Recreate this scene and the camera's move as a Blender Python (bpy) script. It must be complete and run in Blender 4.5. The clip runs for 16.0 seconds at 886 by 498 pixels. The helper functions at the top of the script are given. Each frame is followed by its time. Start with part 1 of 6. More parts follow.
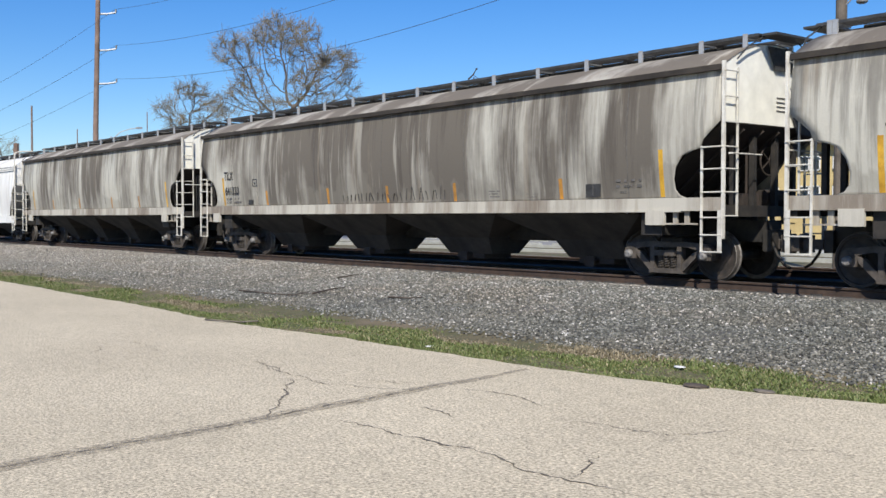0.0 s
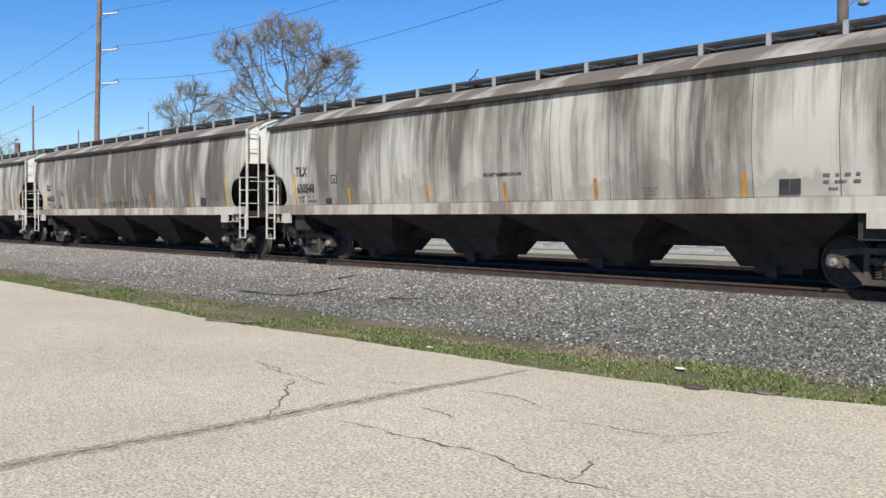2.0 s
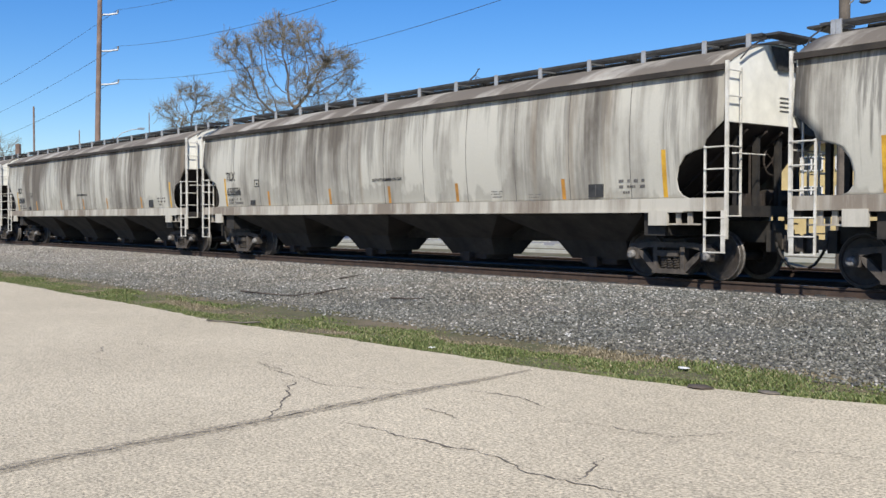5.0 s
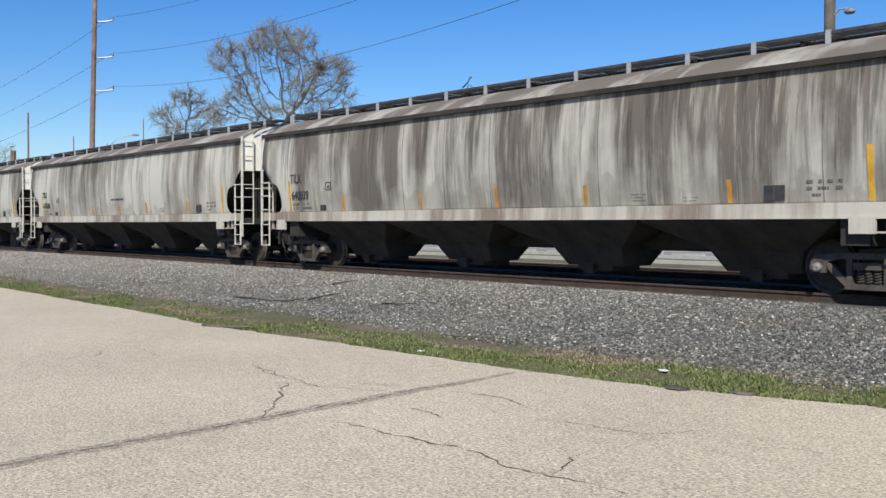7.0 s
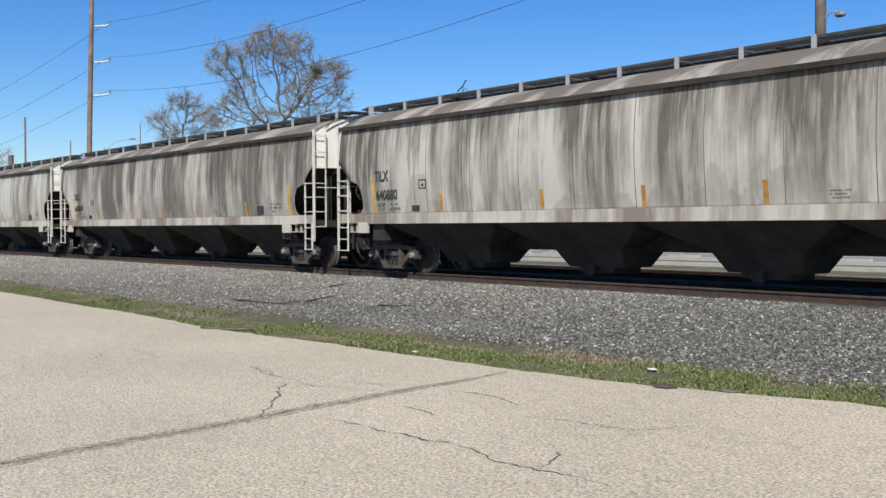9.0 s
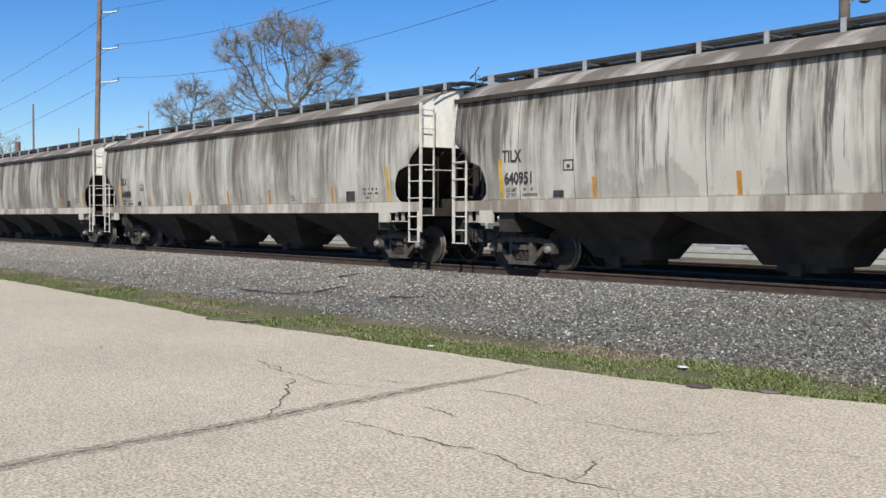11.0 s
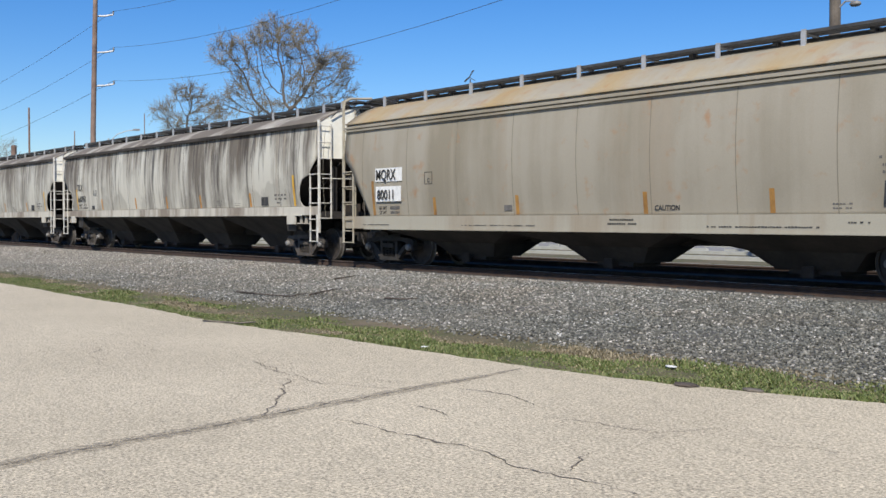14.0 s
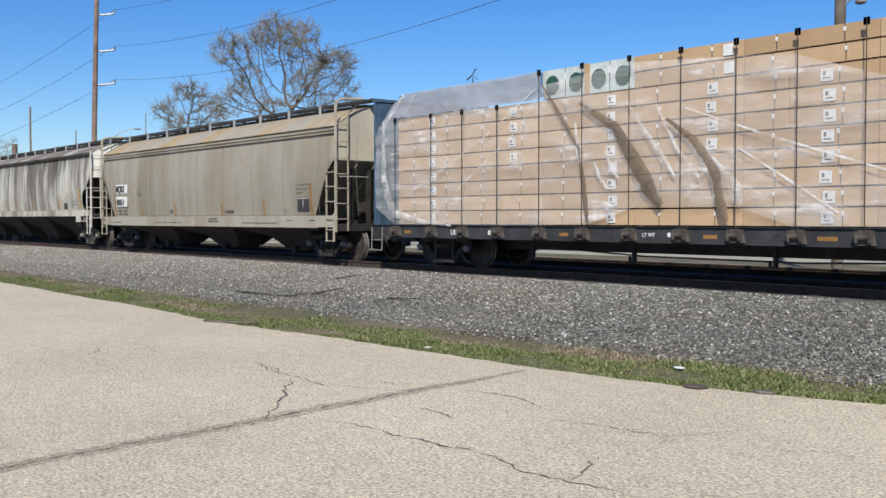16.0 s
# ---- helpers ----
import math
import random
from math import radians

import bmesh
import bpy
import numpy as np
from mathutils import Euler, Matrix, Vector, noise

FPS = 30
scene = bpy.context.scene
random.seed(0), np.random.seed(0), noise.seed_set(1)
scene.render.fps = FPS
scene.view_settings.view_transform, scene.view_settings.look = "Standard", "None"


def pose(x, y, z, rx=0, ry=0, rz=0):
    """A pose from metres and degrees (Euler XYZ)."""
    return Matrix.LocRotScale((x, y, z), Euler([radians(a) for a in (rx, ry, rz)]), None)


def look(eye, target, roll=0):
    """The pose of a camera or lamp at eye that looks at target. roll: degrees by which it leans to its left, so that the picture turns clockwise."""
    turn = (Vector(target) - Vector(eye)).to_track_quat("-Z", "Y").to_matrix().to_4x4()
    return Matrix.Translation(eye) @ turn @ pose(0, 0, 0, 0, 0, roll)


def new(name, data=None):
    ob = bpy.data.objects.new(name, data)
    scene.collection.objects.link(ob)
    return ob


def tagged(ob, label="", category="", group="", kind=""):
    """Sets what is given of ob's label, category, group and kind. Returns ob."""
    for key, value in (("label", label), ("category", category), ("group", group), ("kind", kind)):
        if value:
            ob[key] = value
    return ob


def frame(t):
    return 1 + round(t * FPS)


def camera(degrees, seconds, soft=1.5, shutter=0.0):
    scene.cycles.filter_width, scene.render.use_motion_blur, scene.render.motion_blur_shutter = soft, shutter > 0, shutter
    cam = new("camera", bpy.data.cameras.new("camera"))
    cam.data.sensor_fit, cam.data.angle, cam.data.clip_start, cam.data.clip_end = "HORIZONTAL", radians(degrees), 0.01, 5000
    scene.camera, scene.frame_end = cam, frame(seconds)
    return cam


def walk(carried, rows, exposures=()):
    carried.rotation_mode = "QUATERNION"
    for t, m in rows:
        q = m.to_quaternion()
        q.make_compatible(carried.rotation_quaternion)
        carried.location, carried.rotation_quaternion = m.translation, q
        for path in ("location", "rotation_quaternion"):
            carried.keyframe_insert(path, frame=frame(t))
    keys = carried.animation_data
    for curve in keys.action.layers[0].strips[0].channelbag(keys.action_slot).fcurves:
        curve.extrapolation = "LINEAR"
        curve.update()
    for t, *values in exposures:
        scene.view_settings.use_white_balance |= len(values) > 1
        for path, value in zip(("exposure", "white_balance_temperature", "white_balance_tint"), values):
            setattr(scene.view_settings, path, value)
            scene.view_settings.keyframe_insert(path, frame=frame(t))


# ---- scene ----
PATH = [
    (0.0, -0.093, 0.051, 1.575, 88.279, 51.118, 0.037),
    (0.5, -0.088, 0.049, 1.576, 88.310, 51.150, 0.130),
    (1.0, -0.107, 0.059, 1.575, 88.319, 51.164, 0.209),
    (1.5, -0.065, 0.036, 1.577, 88.321, 51.161, 0.221),
    (2.0, -0.091, 0.050, 1.575, 88.324, 51.161, 0.186),
    (2.5, -0.104, 0.058, 1.575, 88.317, 51.176, 0.122),
    (3.0, -0.097, 0.053, 1.575, 88.317, 51.210, 0.082),
    (3.5, -0.150, 0.083, 1.572, 88.309, 51.226, 0.045),
    (4.0, -0.188, 0.104, 1.570, 88.281, 51.285, 0.040),
    (6.5, 0.095, -0.053, 1.585, 88.483, 50.977, -0.031),
    (7.0, 0.203, -0.112, 1.589, 88.647, 50.895, 0.034),
    (7.5, 0.310, -0.172, 1.594, 88.733, 50.820, 0.060),
    (8.0, 0.385, -0.214, 1.597, 88.783, 50.772, 0.032),
    (8.5, 0.434, -0.242, 1.599, 88.795, 50.738, -0.098),
    (9.0, 0.424, -0.237, 1.598, 88.772, 50.741, -0.214),
    (11.5, -0.196, 0.108, 1.570, 88.179, 51.243, 0.164),
    (12.0, -0.171, 0.094, 1.571, 88.191, 51.226, 0.114),
    (12.5, -0.163, 0.090, 1.572, 88.189, 51.220, 0.010),
    (13.0, -0.155, 0.085, 1.572, 88.227, 51.217, 0.134),
    (13.5, -0.036, 0.020, 1.578, 88.269, 51.094, -0.001),
    (14.0, 0.047, -0.026, 1.582, 88.352, 50.975, -0.018),
    (14.5, 0.083, -0.046, 1.584, 88.420, 50.939, 0.055),
    (15.0, -0.018, 0.010, 1.579, 88.394, 50.962, 0.069),
    (15.5, -0.072, 0.040, 1.576, 88.373, 50.998, 0.038),
    (16.0, -0.107, 0.059, 1.575, 88.319, 51.051, 0.004),
]

cam = camera(46.83, 16.0, soft=1.5)
walk(cam, [(t, pose(x, y, z) @ pose(0, 0, 0, 0, 0, yaw) @ pose(0, 0, 0, tilt) @ pose(0, 0, 0, 0, 0, roll))
           for t, x, y, z, tilt, yaw, roll in PATH], exposures=[(0.0, 0.38), (4.0, 0.38), (6.5, 0.29), (16.0, 0.29)])

# ---- light ----
SUN_TO = Vector((0.50, -0.56, 0.66)).normalized()
world = bpy.data.worlds.new("world")
scene.world = world
world.use_nodes = True
wn = world.node_tree
wn.nodes.clear()
sky = wn.nodes.new("ShaderNodeTexSky")
sky.sky_type = "NISHITA"
sky.sun_disc = False
sky.sun_elevation = math.asin(SUN_TO.z)
sky.sun_rotation = math.atan2(SUN_TO.x, SUN_TO.y)
sky.air_density, sky.dust_density, sky.ozone_density = 1.0, 0.25, 6.0
bg = wn.nodes.new("ShaderNodeBackground")
bg.inputs["Strength"].default_value = 0.10
wo = wn.nodes.new("ShaderNodeOutputWorld")
deep = wn.nodes.new("ShaderNodeHueSaturation")           # clear spring sky, a deep blue
deep.inputs["Saturation"].default_value, deep.inputs["Hue"].default_value = 1.28, 0.51
wn.links.new(sky.outputs["Color"], deep.inputs["Color"])
wn.links.new(deep.outputs["Color"], bg.inputs["Color"])
wn.links.new(bg.outputs["Background"], wo.inputs["Surface"])
sun = new("sun", bpy.data.lights.new("sun", "SUN"))
sun.data.energy, sun.data.angle, sun.data.color = 4.75, radians(0.55), (1.0, 0.945, 0.85)
sun.matrix_world = look(SUN_TO * 100, (0, 0, 0))

# ---- measures ----
TRACK_Y, RAIL_Z = 16.77, 0.42
SPEED = 8.738
PITCH = 2.5 * SPEED          # coupler to coupler of the long hopper cars
FIRST_GAP = -10.53           # x of the coupling in view at the start


# ---- materials ----
def mat(name, rough=0.7, metal=0.0):
    m = bpy.data.materials.new(name)
    m.use_nodes = True
    b = m.node_tree.nodes["Principled BSDF"]
    b.inputs["Roughness"].default_value, b.inputs["Metallic"].default_value = rough, metal
    return m, m.node_tree, b


def nd(tree, kind, **values):
    n = tree.nodes.new(kind)
    for key, value in values.items():
        n.inputs[key].default_value = value
    return n


def coords(tree, scale=(1, 1, 1), space="Object", shift=(0, 0, 0)):
    c = tree.nodes.new("ShaderNodeTexCoord")
    m = tree.nodes.new("ShaderNodeMapping")
    m.inputs["Scale"].default_value, m.inputs["Location"].default_value = scale, shift
    tree.links.new(c.outputs[space], m.inputs["Vector"])
    return m.outputs["Vector"]


def noise_of(tree, vec, scale, detail=4.0, rough=0.6):
    n = nd(tree, "ShaderNodeTexNoise", Scale=scale, Detail=detail, Roughness=rough)
    tree.links.new(vec, n.inputs["Vector"])
    return n.outputs["Fac"]


def ramp(tree, fac, stops, interp="LINEAR"):
    r = tree.nodes.new("ShaderNodeValToRGB")
    r.color_ramp.interpolation = interp
    e = r.color_ramp.elements
    while len(e) < len(stops):
        e.new(0.5)
    for k, (at, colour) in enumerate(stops):
        e[k].position = at
        e[k].color = (*colour, 1) if not isinstance(colour, (int, float)) else (colour, colour, colour, 1)
    tree.links.new(fac, r.inputs["Fac"])
    return r.outputs["Color"]


def mix(tree, fac, a, b, blend="MIX"):
    m = tree.nodes.new("ShaderNodeMix")
    m.data_type, m.blend_type = "RGBA", blend
    for socket, value in ((m.inputs[0], fac), (m.inputs[6], a), (m.inputs[7], b)):
        if isinstance(value, bpy.types.NodeSocket):
            tree.links.new(value, socket)
        elif isinstance(value, (int, float)):
            socket.default_value = value if socket == m.inputs[0] else (value, value, value, 1)
        else:
            socket.default_value = (*value, 1)
    return m.outputs[2]


def math_of(tree, op, a, b=0.0, clamp=False):
    m = tree.nodes.new("ShaderNodeMath")
    m.operation, m.use_clamp = op, clamp
    for socket, value in ((m.inputs[0], a), (m.inputs[1], b)):
        if isinstance(value, bpy.types.NodeSocket):
            tree.links.new(value, socket)
        else:
            socket.default_value = value
    return m.outputs[0]


def bump(tree, bsdf, height, strength=0.3, distance=0.01):
    n = nd(tree, "ShaderNodeBump", Strength=strength, Distance=distance)
    tree.links.new(height, n.inputs["Height"])
    tree.links.new(n.outputs["Normal"], bsdf.inputs["Normal"])


def worn(name, low, high, scale=6.0, rough=0.7, metal=0.0, relief=0.2, fine=None):
    """A surface mottled at two scales between two colours."""
    m, t, b = mat(name, rough, metal)
    v = coords(t)
    big = noise_of(t, v, scale, 5)
    small = noise_of(t, v, fine or scale * 12, 3)
    col = ramp(t, big, [(0.3, low), (0.7, high)])
    col = mix(t, 0.35, col, ramp(t, small, [(0.3, 0.35), (0.7, 1.0)]), "MULTIPLY")
    t.links.new(col, b.inputs["Base Color"])
    bump(t, b, small, relief, 0.004)
    return m


def car_paint(name, clean, grime, dirt, seed, streak=5.0, rust=0.0, black=0.0, washed_ends=0.0, top=0.0, seam=1.62):
    """Weathered freight-car paint: broad grime, runs that start at the roof and thin out downwards, washed pale runs, welded panels of slightly unlike tone."""
    m, t, b = mat(name, 0.6)
    s = (seed * 17.3, seed * 5.1, seed * 3.7)
    sep = t.nodes.new("ShaderNodeSeparateXYZ")
    t.links.new(coords(t), sep.inputs[0])
    x, z = sep.outputs[0], sep.outputs[2]
    high = math_of(t, "MULTIPLY", math_of(t, "SUBTRACT", z, 2.7), 0.8)
    wide = noise_of(t, coords(t, (0.42, 0.2, 0.10), shift=s), 1.4, 2, 0.5)
    runs = noise_of(t, coords(t, (1.0, 0.3, 0.10), shift=s), streak * 0.40, 4, 0.6)
    hair = noise_of(t, coords(t, (1.0, 0.3, 0.045), shift=s), streak * 2.8, 4, 0.68)
    blot = noise_of(t, coords(t, (1, 1, 0.6), shift=s), 1.0, 5, 0.62)
    fine = noise_of(t, coords(t, (1, 1, 1), shift=s), 45, 3, 0.6)
    total = math_of(t, "ADD", math_of(t, "MULTIPLY", wide, 0.42), math_of(t, "MULTIPLY", runs, 0.33))
    total = math_of(t, "ADD", total, math_of(t, "MULTIPLY", hair, 0.09))
    total = math_of(t, "ADD", total, math_of(t, "MULTIPLY", blot, 0.16))
    spread = math_of(t, "MULTIPLY", math_of(t, "SUBTRACT", total, 0.5), 8.6)
    tone = t.nodes.new("ShaderNodeTexWhiteNoise")
    tone.noise_dimensions = "1D"
    t.links.new(math_of(t, "ADD", math_of(t, "FLOOR", math_of(t, "DIVIDE", x, seam)), seed * 1.37), tone.inputs["W"])
    spread = math_of(t, "ADD", spread, math_of(t, "MULTIPLY", math_of(t, "SUBTRACT", tone.outputs["Value"], 0.5), 0.16))
    spread = math_of(t, "ADD", spread, math_of(t, "MULTIPLY", high, top))
    if washed_ends:
        far = math_of(t, "MULTIPLY", math_of(t, "SUBTRACT", math_of(t, "ABSOLUTE", x), 7.4), 0.5, True)
        spread = math_of(t, "SUBTRACT", spread, math_of(t, "MULTIPLY", far, washed_ends))
    dirtfac = math_of(t, "ADD", spread, dirt, True)
    wash = ramp(t, noise_of(t, coords(t, (1.3, 0.3, 0.09), shift=(seed * 9.1, 3, seed)), streak * 0.6, 5, 0.68), [(0.55, 0.0), (0.63, 1.0)])
    colour = mix(t, math_of(t, "MULTIPLY", dirtfac, 0.92), clean, grime)
    colour = mix(t, math_of(t, "MULTIPLY", wash, 0.42), colour, clean)
    if black:
        thin = noise_of(t, coords(t, (1.0, 0.3, 0.06), shift=(seed * 4.3, 1, seed * 2.2)), streak * 1.15, 5, 0.7)
        thin = math_of(t, "ADD", thin, math_of(t, "MULTIPLY", high, 0.075))
        group = noise_of(t, coords(t, (0.5, 0.3, 0.05), shift=(seed * 2.3, 1, seed)), 1.5, 2, 0.5)
        thin = math_of(t, "ADD", thin, math_of(t, "MULTIPLY", math_of(t, "SUBTRACT", group, 0.5), 0.5))
        colour = mix(t, math_of(t, "MULTIPLY", ramp(t, thin, [(0.53, 0.0), (0.66, 1.0)]), black), colour, (0.045, 0.036, 0.029))
    if washed_ends or top:
        # road dust thrown up from below, with a ragged cloudy upper edge
        edge = noise_of(t, coords(t, (0.8, 0.2, 0.5), shift=(seed * 1.9, 4, seed)), 1.3, 4, 0.6)
        dust = math_of(t, "SUBTRACT", math_of(t, "MULTIPLY", edge, 3.6), math_of(t, "SUBTRACT", z, 0.12))
        colour = mix(t, ramp(t, dust, [(0.0, 0.0), (0.16, 0.42), (0.8, 0.30)]), colour, (0.215, 0.20, 0.165))
    # brown-tinted runs here and there
    tint = ramp(t, noise_of(t, coords(t, (1.0, 0.3, 0.04), shift=(seed * 3.1, 2, seed * 1.2)), streak * 0.8, 4, 0.6), [(0.60, 0.0), (0.70, 1.0)])
    colour = mix(t, math_of(t, "MULTIPLY", tint, 0.35), colour, (0.25, 0.19, 0.125))
    colour = mix(t, 0.2, colour, ramp(t, fine, [(0.3, 0.45), (0.75, 1.0)]), "MULTIPLY")
    if rust:
        rr = ramp(t, noise_of(t, coords(t, (1, 1, 1), shift=s), 2.4, 5, 0.65), [(0.62 - 0.1 * rust, 0.0), (0.78, 1.0)])
        colour = mix(t, math_of(t, "MULTIPLY", rr, 0.7), colour, (0.30, 0.13, 0.035))
    t.links.new(colour, b.inputs["Base Color"])
    t.links.new(ramp(t, dirtfac, [(0.0, 0.45), (1.0, 0.85)]), b.inputs["Roughness"])
    bump(t, b, blot, 0.3, 0.02)
    return m


M = {}
M["black_steel"] = worn("black_steel", (0.012, 0.011, 0.010), (0.04, 0.034, 0.028), 5, 0.75)
# End slopes face down in shade; that shade is put into this dark colour.
M["underbody_shade"] = worn("underbody_shade", (0.020, 0.015, 0.012), (0.06, 0.045, 0.036), 1.4, 0.85)
# Hopper grime, darkened further to carry the shade below the sill.
M["hopper_grime_shade"] = worn("hopper_grime_shade", (0.013, 0.011, 0.009), (0.062, 0.052, 0.043), 1.1, 0.9)
M["truck_steel"] = worn("truck_steel", (0.032, 0.027, 0.023), (0.115, 0.096, 0.08), 5, 0.8, relief=0.4)
# Truck steel again, with the deep shadow under some cars put into the colour.
M["shaded_truck"] = worn("shaded_truck", (0.012, 0.011, 0.010), (0.045, 0.039, 0.034), 5, 0.8, relief=0.4)
M["wheel_steel"] = worn("wheel_steel", (0.014, 0.012, 0.010), (0.055, 0.043, 0.035), 6, 0.7)
# Polished rim steel, made paler to carry the rim's lit edge.
M["lit_wheel_rim"] = worn("lit_wheel_rim", (0.10, 0.09, 0.08), (0.26, 0.235, 0.21), 8, 0.5, 0.5)
M["tread"] = worn("tread", (0.30, 0.28, 0.26), (0.5, 0.47, 0.44), 8, 0.35, 0.9)
M["cap"] = worn("cap", (0.11, 0.105, 0.10), (0.26, 0.25, 0.24), 9, 0.6)
M["ladder_paint"] = worn("ladder_paint", (0.46, 0.43, 0.37), (0.76, 0.74, 0.67), 4, 0.6)
M["grating"] = worn("grating", (0.03, 0.03, 0.03), (0.085, 0.085, 0.085), 5, 0.6, 0.3)
M["galvanised"] = worn("galvanised", (0.33, 0.34, 0.35), (0.6, 0.61, 0.62), 5, 0.5, 0.4)
M["yellow_tape"] = worn("yellow_tape", (0.42, 0.22, 0.02), (0.72, 0.42, 0.04), 4, 0.55)
M["orange_tape"] = worn("orange_tape", (0.30, 0.15, 0.04), (0.60, 0.28, 0.04), 4, 0.55)
M["brown_tape"] = worn("brown_tape", (0.20, 0.10, 0.03), (0.40, 0.21, 0.05), 4, 0.6)
M["stencil"] = worn("stencil", (0.018, 0.018, 0.018), (0.05, 0.05, 0.05), 9, 0.7)
M["faint_stencil"] = worn("faint_stencil", (0.07, 0.066, 0.06), (0.16, 0.15, 0.14), 9, 0.7)
M["placard_white"] = worn("placard_white", (0.6, 0.6, 0.58), (0.8, 0.8, 0.78), 6, 0.6)
M["rail_rust"] = worn("rail_rust", (0.028, 0.018, 0.013), (0.075, 0.046, 0.032), 4, 0.85)
M["tie_wood"] = worn("tie_wood", (0.035, 0.027, 0.022), (0.12, 0.095, 0.075), 4, 0.9)


# ---- mesh helpers ----
def box(bm, x0, x1, y0, y1, z0, z1):
    v = [bm.verts.new(c) for c in ((x0, y0, z0), (x1, y0, z0), (x1, y1, z0), (x0, y1, z0), (x0, y0, z1), (x1, y0, z1), (x1, y1, z1), (x0, y1, z1))]
    for f in ((0, 3, 2, 1), (4, 5, 6, 7), (0, 1, 5, 4), (1, 2, 6, 5), (2, 3, 7, 6), (3, 0, 4, 7)):
        bm.faces.new([v[i] for i in f])


def tube(bm, points, r, n=6, r2=None):
    """A round bar along points, with closed ends."""
    pts = [Vector(p) for p in points]
    rings = []
    for k, p in enumerate(pts):
        d = (pts[min(k + 1, len(pts) - 1)] - pts[max(k - 1, 0)]).normalized()
        side = d.orthogonal().normalized() if abs(d.z) < 0.9 else Vector((1, 0, 0)) - d * d.x
        side.normalize()
        if k and abs(d.dot((pts[k] - pts[k - 1]).normalized())) < 2:
            prev = rings[-1][1]
            side = (prev - d * prev.dot(d)).normalized() if (prev - d * prev.dot(d)).length > 1e-4 else side
        up = d.cross(side)
        rad = r if r2 is None else r + (r2 - r) * k / max(1, len(pts) - 1)
        rings.append(([bm.verts.new(p + (side * math.cos(a) + up * math.sin(a)) * rad) for a in (2 * math.pi * i / n for i in range(n))], side))
    for (a, _), (b, _) in zip(rings, rings[1:]):
        for i in range(n):
            bm.faces.new((a[i], a[(i + 1) % n], b[(i + 1) % n], b[i]))
    bm.faces.new(list(reversed(rings[0][0])))
    bm.faces.new(rings[-1][0])


def prism(bm, outline, y0, y1):
    """An outline in x and z, drawn out from y0 to y1."""
    a = [bm.verts.new((x, y0, z)) for x, z in outline]
    b = [bm.verts.new((x, y1, z)) for x, z in outline]
    n = len(outline)
    for i in range(n):
        bm.faces.new((a[i], a[(i + 1) % n], b[(i + 1) % n], b[i]))
    bm.faces.new(list(reversed(a)))
    bm.faces.new(b)


def lathe_y(bm, profile, n=28, cx=0.0, cz=0.0):
    """Rings of (y, radius) about the y axis."""
    rings = []
    for y, r in profile:
        rings.append([bm.verts.new((cx + r * math.cos(2 * math.pi * i / n), y, cz + r * math.sin(2 * math.pi * i / n))) for i in range(n)])
    for a, b in zip(rings, rings[1:]):
        for i in range(n):
            bm.faces.new((a[i], a[(i + 1) % n], b[(i + 1) % n], b[i]))
    bm.faces.new(rings[0])
    bm.faces.new(list(reversed(rings[-1])))


def finish(bm, name, material, smooth=False):
    bmesh.ops.recalc_face_normals(bm, faces=bm.faces)
    me = bpy.data.meshes.new(name)
    bm.to_mesh(me)
    bm.free()
    me.materials.append(material)
    if smooth:
        me.polygons.foreach_set("use_smooth", [True] * len(me.polygons))
    return me


def part(name, bm, material, parent=None, label="", smooth=False):
    ob = new(name, finish(bm, name, material, smooth) if isinstance(bm, bmesh.types.BMesh) else bm)
    ob.parent = parent
    if label:
        ob["label"] = label
    return ob


def thing(name, label, category, group="", at=(0, 0, 0)):
    ob = new(name)
    ob.empty_display_size = 0.2
    ob.location = at
    return tagged(ob, label, category, group)


def written(text, size, m, parent, at, name="lettering", face=-1, squeeze=1.0):
    """Raised lettering on the side that faces the camera (face -1: towards -y, 1: towards +x)."""
    cu = bpy.data.curves.new(name, "FONT")
    cu.body, cu.size, cu.extrude, cu.offset = text, size, 0.002, size * 0.018
    tmp = bpy.data.objects.new("tmp", cu)
    me = bpy.data.meshes.new_from_object(tmp)
    bpy.data.objects.remove(tmp)
    turn = pose(0, 0, 0, 90) if face == -1 else pose(0, 0, 0, 90, 0, 90)
    me.transform(turn @ Matrix.Diagonal((squeeze, 1, 1, 1)))
    me.materials.clear()
    me.materials.append(m)
    ob = part(name, me, m, parent)
    ob.location = at
    return ob


CACHE = {}


def thick(bm, d):
    bm.normal_update()
    bmesh.ops.solidify(bm, geom=bm.faces[:], thickness=d)


def shared(name, key, build, material, parent, label="", smooth=False):
    """A part whose mesh all alike cars share."""
    if key not in CACHE:
        bm = bmesh.new()
        build(bm)
        CACHE[key] = finish(bm, name, material, smooth)
    return part(name, CACHE[key], material, parent, label)


# ---- ground ----
def wave(x, s=0.0):
    return 0.12 * math.sin(0.31 * x + s) + 0.07 * math.sin(0.83 * x + 1.3 * s) + 0.04 * math.sin(2.1 * x + 2.0 * s)


def edge_y(x):
    """Far edge of the parking lot's pavement."""
    return float(np.interp(x, [-60, -27, -18, -14.2, -12, -9, -6.5, -5.1, -4.4, -2, 12],
                           [7.4, 7.52, 7.4, 7.26, 7.42, 7.6, 7.80, 8.2, 8.42, 8.6, 8.65])) + 0.25 * wave(3.1 * x) + 0.03 * math.sin(17 * x) * math.sin(5.3 * x)


def profile(y):
    """Height of the earth and ballast across the track."""
    for (y0, z0), (y1, z1) in zip(PROFILE, PROFILE[1:]):
        if y <= y1:
            return z0 + (z1 - z0) * (y - y0) / (y1 - y0)
    return PROFILE[-1][1]


